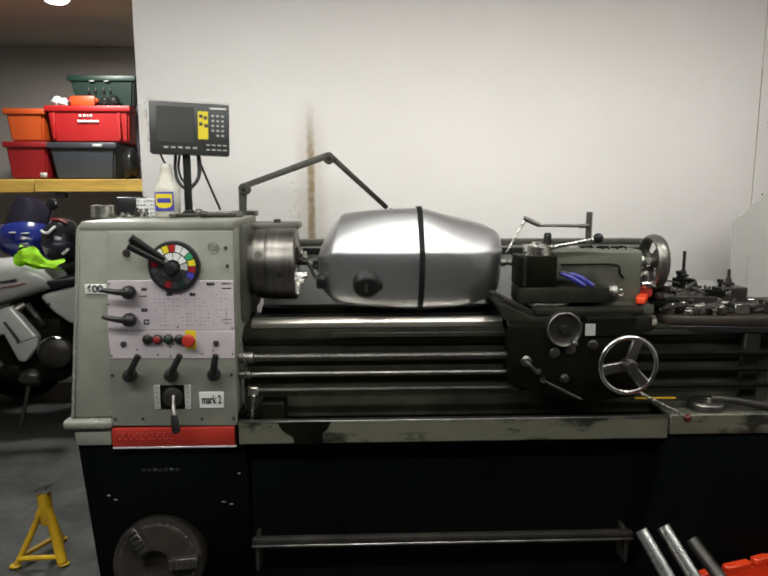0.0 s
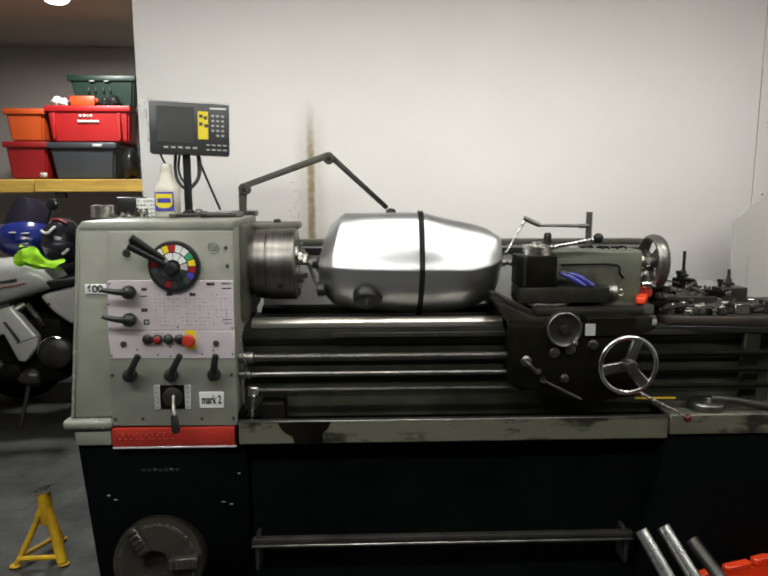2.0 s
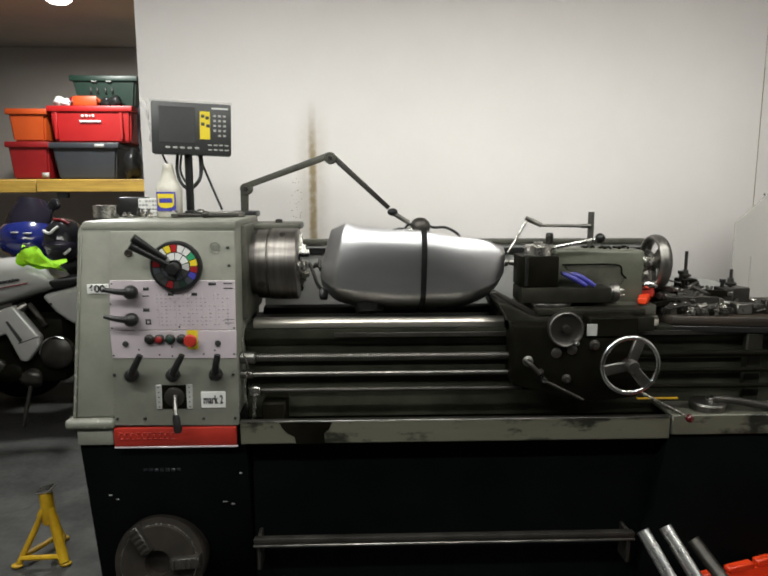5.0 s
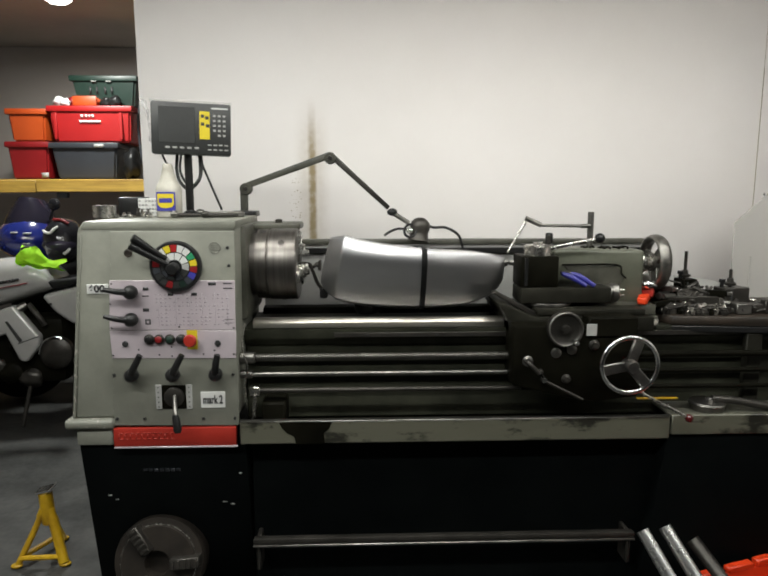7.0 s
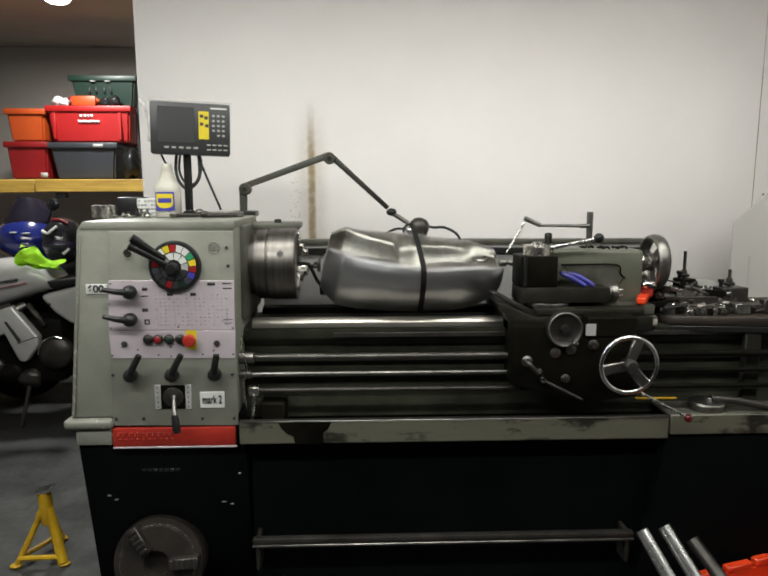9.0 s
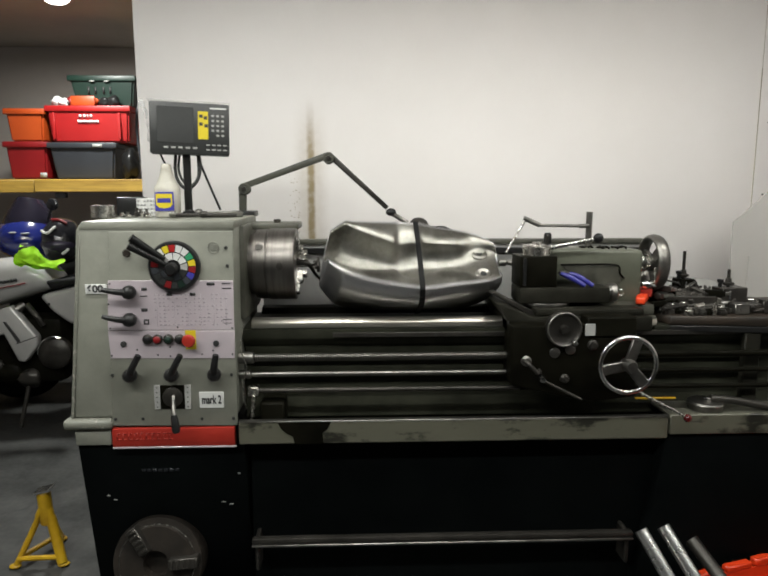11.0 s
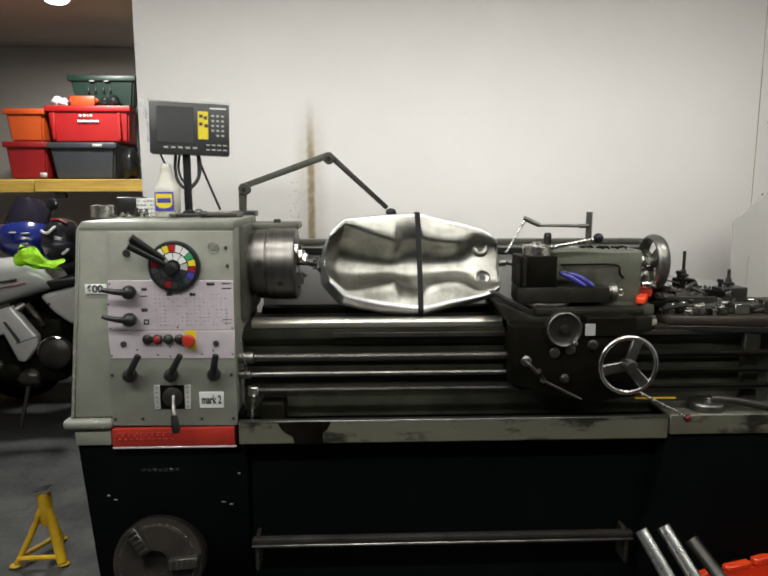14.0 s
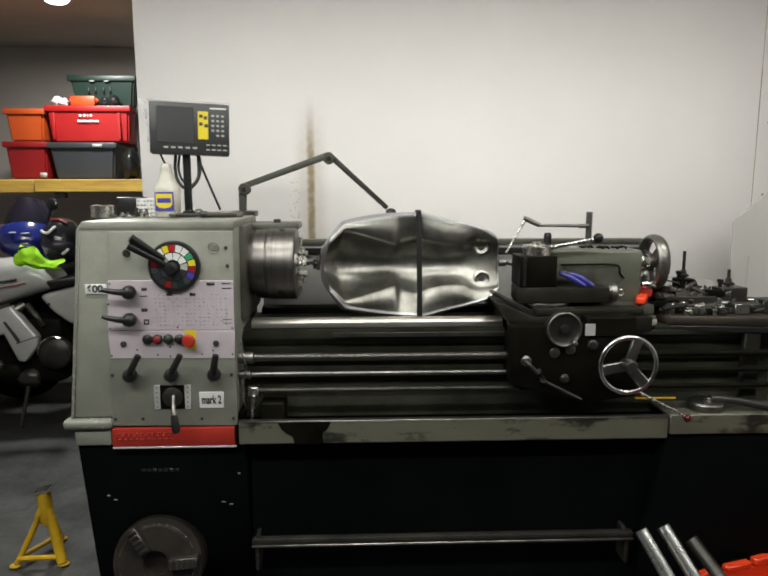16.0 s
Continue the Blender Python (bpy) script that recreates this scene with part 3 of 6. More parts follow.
def bed():
    bd = part("bed", prism(nb(), [(-0.13, 0.9), (0.15, 0.9), (0.15, 0.6), (-0.11, 0.6), (-0.11, 0.67), (-0.1, 0.7), (-0.1, 0.84), (-0.13, 0.865)], 0, -0.37, 1.36, 0.004, 1), bed_iron, lathe, "oily black cast bed")
    part("front_way", prism(nb(), [(-0.132, 0.9), (-0.132, 0.919), (-0.118, 0.93), (-0.098, 0.93), (-0.075, 0.905), (-0.075, 0.9)], 0, -0.34, 0.955, 0.002, 1), ground_steel, bd, "polished steel bed way")
    # rear and inner ways near-black: the shade behind the front way as colour
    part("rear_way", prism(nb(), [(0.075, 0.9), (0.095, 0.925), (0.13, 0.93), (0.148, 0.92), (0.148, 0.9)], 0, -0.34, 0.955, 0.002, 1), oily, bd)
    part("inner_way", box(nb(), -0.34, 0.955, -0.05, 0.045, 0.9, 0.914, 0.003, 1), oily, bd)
    rk = part("rack", box(nb(), -0.085, 1.3, -0.142, -0.132, 0.872, 0.886, 0.001, 1), dark_iron, bd)
    b = nb()
    for i in range(4):
        pin(b, 0.02 + i * 0.11, 0.879, -0.142, 0.004, 0.001)
    part("rack_screw", b, ink, rk)
    b = nb()
    box(b, -0.36, 1.34, -0.118, -0.1, 0.735, 0.75, 0.004, 1)
    box(b, -0.36, 1.34, -0.122, -0.1, 0.788, 0.8, 0.004, 1)
    part("bed_rib", b, bed_iron, bd)
    part("gap_block", box(nb(), -0.31, -0.235, -0.2, -0.1, 0.6, 0.68, 0.006, 1), oily, bd)
    # feed shafts
    ls = part("leadscrew", rod(nb(), (-0.37, -0.19, 0.822), (0.5, -0.19, 0.822), 0.0105, n=18), dark_iron, lathe, "threaded steel leadscrew")
    b = nb()
    for i in range(150):
        x = -0.32 + i * 0.0056
        spin(b, (x, -0.19, 0.822), (1, 0, 0), [(0, 0.0102), (0.001, 0.0122), (0.0024, 0.0122), (0.0034, 0.0102)], 10)
    part("thread", b, worn_steel, ls)
    # past x = 0.5 each shaft continues in the near-black material
    for z, p in ((0.822, ls),):
        part("far_length", rod(nb(), (0.501, -0.19, z), (1.34, -0.19, z), 0.0105), oily, p)
    part("collar", rod(nb(), (-0.372, -0.19, 0.822), (-0.325, -0.19, 0.822), 0.0185), worn_steel, ls)
    fs = part("feed_shaft", rod(nb(), (-0.37, -0.19, 0.769), (0.5, -0.19, 0.769), 0.0075), worn_steel, lathe, "bright steel feed shaft")
    part("far_length", rod(nb(), (0.501, -0.19, 0.769), (1.34, -0.19, 0.769), 0.0075), oily, fs)
    part("collar", rod(nb(), (-0.372, -0.19, 0.769), (-0.335, -0.19, 0.769), 0.0135), worn_steel, fs)
    cs = part("control_shaft", rod(nb(), (-0.345, -0.19, 0.717), (0.5, -0.19, 0.717), 0.0075), dark_iron, lathe, "dull steel control shaft")
    part("far_length", rod(nb(), (0.501, -0.19, 0.717), (1.34, -0.19, 0.717), 0.0075), oily, cs)
    part("clamp", box(nb(), -0.345, -0.312, -0.205, -0.175, 0.702, 0.732, 0.003, 1), steel, cs)
    part("link", rod(nb(), (-0.326, -0.21, 0.71), (-0.336, -0.21, 0.6), 0.006), steel, cs)
    part("wire", tube(nb(), bend([(-0.352, -0.2, 0.93), (-0.36, -0.215, 0.86), (-0.346, -0.21, 0.8), (-0.356, -0.212, 0.74), (-0.352, -0.2, 0.66)], 8), 0.0022, 6), steel, cs, "thin bright wire")


def tray():
    t = part("chip_tray", box(nb(), -0.368, 0.955, -0.25, -0.235, 0.566, 0.636, 0.003, 1), tray_paint, lathe, "worn grey chip tray front with oil stains")
    part("tray_rim", box(nb(), -0.368, 0.955, -0.2515, -0.23, 0.6355, 0.6395, 0.0015, 1), worn_steel, t, "bare steel rim edge")
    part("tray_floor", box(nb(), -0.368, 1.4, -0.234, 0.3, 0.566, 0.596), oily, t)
    part("oil_patch", prism(nb(), [(-0.25, 0.634), (-0.09, 0.634), (-0.1, 0.612), (-0.115, 0.6), (-0.112, 0.5665), (-0.2, 0.5665), (-0.205, 0.59), (-0.225, 0.6), (-0.24, 0.615)], 1, -0.2516, -0.2495), oily, t, "bare patch of dark oil")
    t2 = part("tray_end", box(nb(), 0.961, 1.62, -0.25, -0.235, 0.578, 0.642, 0.003, 1), tray_paint, lathe, "worn grey tray end section")
    part("tray_end_top", box(nb(), 0.961, 1.62, -0.234, 0.3, 0.63, 0.64, 0.002, 1), worn_paint, t2)
    part("yellow_strip", box(nb(), 0.87, 1.0, -0.2, -0.19, 0.677, 0.681, 0.001, 1), yellow_paint, t2)
    part("splash_guard", box(nb(), -0.36, 1.08, 0.27, 0.285, 0.6, 1.128, 0.003, 1), guard_grey, lathe, "grey sheet metal rear splash guard")
    part("guard_rail", box(nb(), -0.36, 1.08, 0.262, 0.31, 1.1295, 1.149, 0.005, 2), worn_paint, lathe, "grey top rail of splash guard")
    # black strip standing in for the shadow below the guard rail
    b = nb()
    box(b, -0.36, 1.08, 0.255, 0.269, 1.098, 1.118, 0.002, 1)
    part("cable_duct", b, black_plastic, lathe)


def cabinet():
    b = prism(nb(), [(-0.862, 0.562), (-0.356, 0.562), (-0.356, 0.0), (-0.874, 0.0)], 1, -0.225, 0.26, 0.008, 2)
    for v in b.verts:
        if v.co.y < 0:
            v.co.y += 0.125 * (0.562 - v.co.z) / 0.562
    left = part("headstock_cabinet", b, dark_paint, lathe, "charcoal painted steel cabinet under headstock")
    b = nb()
    rng = random.Random(3)
    for x, z in ((-0.8, 0.375), (-0.42, 0.335), (-0.445, 0.345), (-0.385, 0.45), (-0.78, 0.36)):
        box(b, x, x + rng.uniform(0.008, 0.02), -0.2262 + 0.2224 * (0.562 - z), -0.222 + 0.2224 * (0.562 - z), z, z + rng.uniform(0.003, 0.006))
    part("paint_chip", b, pale_grey, left)
    b = nb()
    for i in range(7):
        x = -0.68 + i * 0.017
        box(b, x, x + 0.013, -0.2055, -0.202, 0.462 + rng.uniform(-0.004, 0.004), 0.48 + rng.uniform(-0.006, 0.006))
    part("faded_marking", b, grey_plastic, left)
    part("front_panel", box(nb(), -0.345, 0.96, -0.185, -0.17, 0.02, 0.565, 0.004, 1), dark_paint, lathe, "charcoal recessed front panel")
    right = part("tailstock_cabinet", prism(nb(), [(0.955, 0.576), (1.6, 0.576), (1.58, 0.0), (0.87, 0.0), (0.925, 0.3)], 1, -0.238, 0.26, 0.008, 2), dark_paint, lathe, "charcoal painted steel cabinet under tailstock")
    bar = part("brake_treadle", box(nb(), -0.338, 0.862, -0.262, -0.235, 0.243, 0.262, 0.006, 2), dark_iron, lathe, "long worn steel foot treadle")
    part("treadle_edge", box(nb(), -0.338, 0.862, -0.264, -0.25, 0.235, 0.2425, 0.002, 1), worn_steel, bar)
    for x in (-0.33, 0.84):
        part("treadle_arm", box(nb(), x, x + 0.014, -0.25, -0.15, 0.15, 0.26, 0.004, 1), dark_iron, bar)


def carriage():
    sd = part("saddle", prism(nb(), [(0.42, 0.985), (0.445, 0.985), (0.535, 0.943), (0.91, 0.943), (0.91, 0.895), (0.455, 0.895), (0.455, 0.935)], 1, -0.2, 0.16, 0.006, 2), slide_iron, lathe, "dark worn carriage saddle")
    part("slide_rail", prism(nb(), [(0.405, 1.015), (0.42, 1.02), (0.55, 0.952), (0.545, 0.942), (0.53, 0.942)], 1, -0.17, -0.13, 0.003, 1), dark_iron, sd, "slanting dark slide")
    part("way_wiper", box(nb(), 0.455, 0.49, -0.2, -0.12, 0.9, 0.935, 0.004, 1), rubber, sd)
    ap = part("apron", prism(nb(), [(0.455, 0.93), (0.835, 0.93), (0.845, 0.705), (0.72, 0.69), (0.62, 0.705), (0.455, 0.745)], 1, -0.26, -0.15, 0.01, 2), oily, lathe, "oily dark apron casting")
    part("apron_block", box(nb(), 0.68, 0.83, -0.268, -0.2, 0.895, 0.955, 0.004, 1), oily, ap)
    part("cross_slide", box(nb(), 0.545, 0.885, -0.19, 0.12, 0.945, 0.965, 0.005, 2), slide_iron, sd)
    part("swivel_base", spin(nb(), (0.6, -0.08, 0.965), (0, 0, 1), [(0, 0), (0, 0.08), (0.006, 0.082), (0.012, 0.08), (0.013, 0)], 36), worn_steel, sd, "graduated steel swivel base")
    cp = part("compound_slide", box(nb(), 0.502, 0.79, -0.15, -0.03, 0.978, 1.027, 0.005, 2), slide_iron, lathe, "grey compound slide")
    part("slide_dial", spin(nb(), (0.772, -0.1, 1.003), (1, 0, 0), [(0, 0), (0, 0.018), (0.006, 0.024), (0.03, 0.026), (0.034, 0.03), (0.05, 0.031), (0.056, 0.026), (0.058, 0)], 30), worn_steel, cp, "knurled bright dial")
    for z in (1.011, 0.994):
        part("dial_handle", rod(nb(), (0.83, -0.1, z), (0.85, -0.1, z), 0.004), steel, cp)
    tp = part("toolpost", box(nb(), 0.502, 0.62, -0.145, -0.03, 1.028, 1.126, 0.004, 2), oily, lathe, "dark steel toolpost block")
    part("tool_slot", box(nb(), 0.512, 0.522, -0.149, -0.144, 1.032, 1.122, 0.001, 1), black_plastic, tp)
    part("clamp_nut", spin(nb(), (0.568, -0.085, 1.126), (0, 0, 1), [(0, 0), (0, 0.046), (0.026, 0.045), (0.031, 0.04), (0.032, 0.016), (0.04, 0.015), (0.041, 0)], 30), steel, tp, "bright round clamp nut")
    hd = part("clamp_handle", rod(nb(), (0.605, -0.1, 1.148), (0.745, -0.12, 1.178), 0.0065, 0.0055), steel, tp, "steel clamp handle with black ball")
    part("ball", blob(nb(), (0.754, -0.12, 1.18), (0.0165, 0.0165, 0.0165)), black_plastic, hd)
    pn = part("stop_pin", rod(nb(), (0.615, -0.04, 1.126), (0.615, -0.04, 1.185), 0.006), dark_iron, tp)
    part("pin_cap", spin(nb(), (0.622, -0.02, 1.155), (0, 0, 1), [(0, 0), (0, 0.01), (0.004, 0.0125), (0.03, 0.0125), (0.036, 0.009), (0.037, 0)], 16), black_plastic, pn)
    cw = part("cross_wheel", spin(nb(), (0.606, -0.25, 0.922), (0, -1, 0), [(0, 0), (0, 0.05), (0.016, 0.053), (0.03, 0.053), (0.034, 0.049), (0.03, 0.046), (0.026, 0.04), (0.026, 0.014), (0.04, 0.011), (0.041, 0)], 40), dark_iron, ap, "steel cross-slide handwheel")
    part("wheel_rim", torus(nb(), (0.606, -0.283, 0.922), (0, 1, 0), 0.0495, 0.0035, 40, 8), worn_steel, cw)
    part("wheel_grip", spin(nb(), (0.627, -0.28, 0.885), (0.1, -1, 0.05), [(0, 0), (0, 0.006), (0.006, 0.009), (0.03, 0.01), (0.036, 0.006), (0.037, 0)], 14), chrome, cw)
    for x, z in ((0.585, 0.847), (0.632, 0.857)):
        part("round_plate", spin(nb(), (x, -0.262, z), (0, -1, 0), [(0, 0), (0, 0.0155), (0.004, 0.0155), (0.005, 0.014), (0.005, 0)], 24), worn_steel, ap, "pale round dial plate")
    part("square_plate", box(nb(), 0.672, 0.703, -0.2715, -0.268, 0.9, 0.936, 0.001, 1), pale_grey, ap, "pale square plate")
    for x, z, r, m in ((0.5, 0.822, 0.016, worn_steel), (0.619, 0.766, 0.014, dark_iron), (0.7, 0.87, 0.016, dark_iron), (0.54, 0.79, 0.008, dark_iron)):
        part("apron_knob", spin(nb(), (x, -0.255, z), (0, -1, 0), [(0, 0), (0, r), (0.01, r), (0.013, r * 0.7), (0.022, r * 0.6), (0.024, 0)], 18), m, ap)
    part("engage_lever", tube(nb(), bend([(0.49, -0.262, 0.825), (0.502, -0.285, 0.818), (0.53, -0.288, 0.79)], 5), 0.0065, 10), dark_iron, ap)
    fl = part("feed_lever", rod(nb(), (0.548, -0.275, 0.765), (0.66, -0.3, 0.712), 0.0045), dark_iron, ap, "thin steel feed lever")
    part("lever_boss", spin(nb(), (0.548, -0.255, 0.767), (0, -1, 0), [(0, 0), (0, 0.013), (0.018, 0.012), (0.026, 0.008), (0.027, 0)], 16), chrome, fl)
    wheel("carriage_handwheel", ap, (0.788, -0.318, 0.822), (0, -1, 0.0), 0.083, 0.0075, 0.02, 3, chrome, 1.25, "large chrome carriage handwheel")
    ct = part("control_lever", rod(nb(), (0.835, -0.27, 0.73), (0.985, -0.3, 0.652), 0.0045), steel, ap, "thin control lever with dark red ball")
    part("ball", blob(nb(), (0.987, -0.3, 0.65), (0.0125, 0.0125, 0.0125)), dark_red, ct)


def tailstock():
    ts = part("tailstock", prism(nb(), [(0.625, 1.138), (0.64, 1.142), (0.93, 1.136), (0.93, 0.93), (0.745, 0.93), (0.72, 0.965), (0.66, 0.985), (0.625, 1.0)], 1, -0.06, 0.09, 0.012, 3), shaded_tail_green, lathe, "grey-green tailstock casting")
    # recess as a raised plate, its shade given by darker paint and black line
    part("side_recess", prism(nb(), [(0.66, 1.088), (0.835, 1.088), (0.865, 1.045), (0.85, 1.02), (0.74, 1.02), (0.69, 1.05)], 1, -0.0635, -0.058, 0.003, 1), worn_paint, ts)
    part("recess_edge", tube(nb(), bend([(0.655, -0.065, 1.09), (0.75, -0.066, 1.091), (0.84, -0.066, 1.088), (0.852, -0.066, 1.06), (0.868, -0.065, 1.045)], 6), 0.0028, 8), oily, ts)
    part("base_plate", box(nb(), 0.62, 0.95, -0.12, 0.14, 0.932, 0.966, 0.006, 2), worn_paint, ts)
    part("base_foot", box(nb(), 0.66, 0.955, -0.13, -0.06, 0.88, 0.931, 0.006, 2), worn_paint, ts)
    part("quill", spin(nb(), (0.63, 0, 1.09), (-1, 0, 0), [(0, 0), (0, 0.032), (0.07, 0.032), (0.075, 0.027), (0.075, 0)], 26), steel, ts, "bright steel quill")
    part("live_centre", spin(nb(), (0.556, 0, 1.09), (-1, 0, 0), [(0, 0), (0, 0.02), (0.03, 0.02), (0.034, 0.012), (0.055, 0.009), (0.072, 0)], 24), worn_steel, ts, "pointed steel centre")
    part("screw_boss", spin(nb(), (0.928, 0, 1.09), (1, 0, 0), [(0, 0), (0, 0.03), (0.02, 0.034), (0.04, 0.026), (0.075, 0.02), (0.08, 0)], 26), steel, ts)
    tw = wheel("tailstock_handwheel", ts, (0.99, 0, 1.09), (1, 0, 0), 0.083, 0.011, 0.03, 3, worn_steel, 0.3, "worn steel tailstock handwheel")
    for v in tw.data.vertices:  # broad rim
        v.co.x = 0.99 + (v.co.x - 0.99) * 1.9
    part("wheel_handle", spin(nb(), (0.985, -0.045, 1.02), (-1, 0, 0), [(0, 0), (0, 0.008), (0.01, 0.014), (0.04, 0.015), (0.05, 0.008), (0.051, 0)], 16), chrome, ts)
    # swarf lying along the top
    b = nb()
    rng = random.Random(12)
    for i in range(40):
        x = rng.uniform(0.74, 0.9)
        blob(b, (x, rng.uniform(-0.04, 0.03), 1.141), (rng.uniform(0.003, 0.008), 0.004, rng.uniform(0.002, 0.005)), i, 0.5, 6, 4)
    part("swarf", b, oily, ts)
    # jointed coolant pipe clipped to the rail
    cp = part("coolant_pipe", rod(nb(), (0.564, 0.05, 1.232), (0.496, 0.03, 1.12), 0.0052, 0.0035), steel, lathe, "jointed steel coolant pipe")
    part("joint", rod(nb(), (0.558, 0.05, 1.236), (0.614, 0.05, 1.212), 0.0085), worn_steel, cp)
    part("arm", rod(nb(), (0.61, 0.05, 1.212), (0.76, 0.05, 1.209), 0.0055), worn_steel, cp)
    part("sleeve", rod(nb(), (0.75, 0.05, 1.209), (0.782, 0.05, 1.209), 0.0075), worn_steel, cp)
    part("post", rod(nb(), (0.787, 0.06, 1.13), (0.787, 0.06, 1.257), 0.0105), worn_steel, cp)


headstock()
chuck = spindle_chuck()
bed()
tray()
cabinet()
carriage()
tailstock()

# ---- the fuel tank on the lathe ----
AXIS = 1.09
TANK_X = 0.1645


TANK_LONG = 0.597
STRAP_AT = 0.55
SET_ROLL, SET_OFF = 0.06, 0.006  # the tank sits a little askew between the centres


def tank_outer(s):
    """Half outline of the pressed shell at s, from its steering-head end (0) to its tail (1): crown, shoulder crease, flank, seam."""
    def at(st, v):
        return float(np.interp(s, st, v))
    up = at((0, 0.03, 0.08, 0.12, 0.21, 0.4, 0.54, 0.64, 0.73, 0.82, 0.92, 0.97, 1), (0.062, 0.09, 0.116, 0.126, 0.138, 0.149, 0.15, 0.148, 0.144, 0.136, 0.11, 0.084, 0.05))
    crease = at((0, 0.016, 0.086, 0.12, 0.25, 0.53, 0.75, 0.92, 1), (0.048, 0.056, 0.09, 0.094, 0.1, 0.104, 0.1, 0.088, 0.07))
    belly = at((0, 0.016, 0.086, 0.098, 0.115, 0.2, 0.35, 0.5, 0.565, 0.6, 0.65, 0.73, 0.85, 0.97, 1), (0.074, 0.088, 0.138, 0.145, 0.147, 0.16, 0.172, 0.177, 0.177, 0.172, 0.164, 0.151, 0.134, 0.111, 0.088))
    seam = at((0, 0.016, 0.086, 0.098, 0.17, 0.3, 0.45, 0.565, 0.595, 0.64, 0.71, 0.8, 0.92, 1), (0.08, 0.088, 0.127, 0.132, 0.14, 0.152, 0.162, 0.167, 0.164, 0.156, 0.145, 0.134, 0.116, 0.084))
    low = at((0, 0.1, 0.17, 0.35, 0.53, 0.57, 0.64, 0.75, 0.87, 1), (-0.086, -0.088, -0.077, -0.062, -0.05, -0.048, -0.043, -0.041, -0.036, -0.02))
    cz = up - at((0, 0.1, 0.3, 0.6, 0.9, 1), (0.01, 0.018, 0.024, 0.024, 0.018, 0.01))
    half = [(crease * 0.95 * f, up - (up - cz - 0.006) * f ** 2.4) for f in (0, 0.22, 0.44, 0.64, 0.82, 0.94)]
    half += [(crease * 0.965, cz + 0.005), (crease * 0.978, cz - 0.001), (crease, cz - 0.003), (crease + 0.004, cz - 0.011)]
    h = cz - low
    for f in (0.2, 0.36, 0.52, 0.68, 0.8):
        g = min(f / 0.74, 1.0)
        half.append((crease + (belly - crease) * (0.5 * g + 0.5 * math.sin(math.pi / 2 * g)), cz - h * f))
    half += [(belly - (belly - seam) * 0.4, cz - h * 0.91), (seam + 0.003, low + 0.007), (seam + 0.001, low + 0.001), (seam - 0.001, low - 0.001), (seam - 0.006, low + 0.001)]
    return half


def tank_under(s, seam, low):
    """Half of the underside at s: facet from the seam up to a ridge, then the tunnel over the frame."""
    def at(st, v):
        return float(np.interp(s, st, v))
    ridge = at((0, 0.1, 0.2, 0.42, 0.46, 0.54, 0.6, 0.7, 0.8, 0.88, 1), (0.058, 0.11, 0.1, 0.066, 0.078, 0.09, 0.076, 0.066, 0.066, 0.08, 0.066))
    ridge = min(ridge, seam - 0.016)
    lift = at((0, 0.1, 0.25, 0.42, 0.445, 0.53, 0.585, 0.7, 0.8, 0.86, 1), (0.012, 0.004, 0.008, 0.012, 0.034, 0.032, 0.012, 0.004, 0.008, 0.022, 0.022))
    roof = at((0, 0.08, 0.2, 0.5, 0.7, 0.82, 0.87, 1), (-0.02, 0.015, 0.035, 0.045, 0.03, 0.02, 0.012, 0.01))
    rz = low + lift
    out = []
    for f in (0.3, 0.6, 0.88):
        p = seam - 0.006 + (ridge - seam + 0.006) * f
        out.append((p, low + 0.001 + (rz - low - 0.001) * f - 0.006 * math.sin(math.pi * f)))
    out.append((ridge, rz))
    for f in (0.9, 0.76, 0.6, 0.42, 0.22, 0.0):
        out.append((ridge * f, rz + (roof - rz) * (1 - f ** 2.2) ** 0.8))
    return out


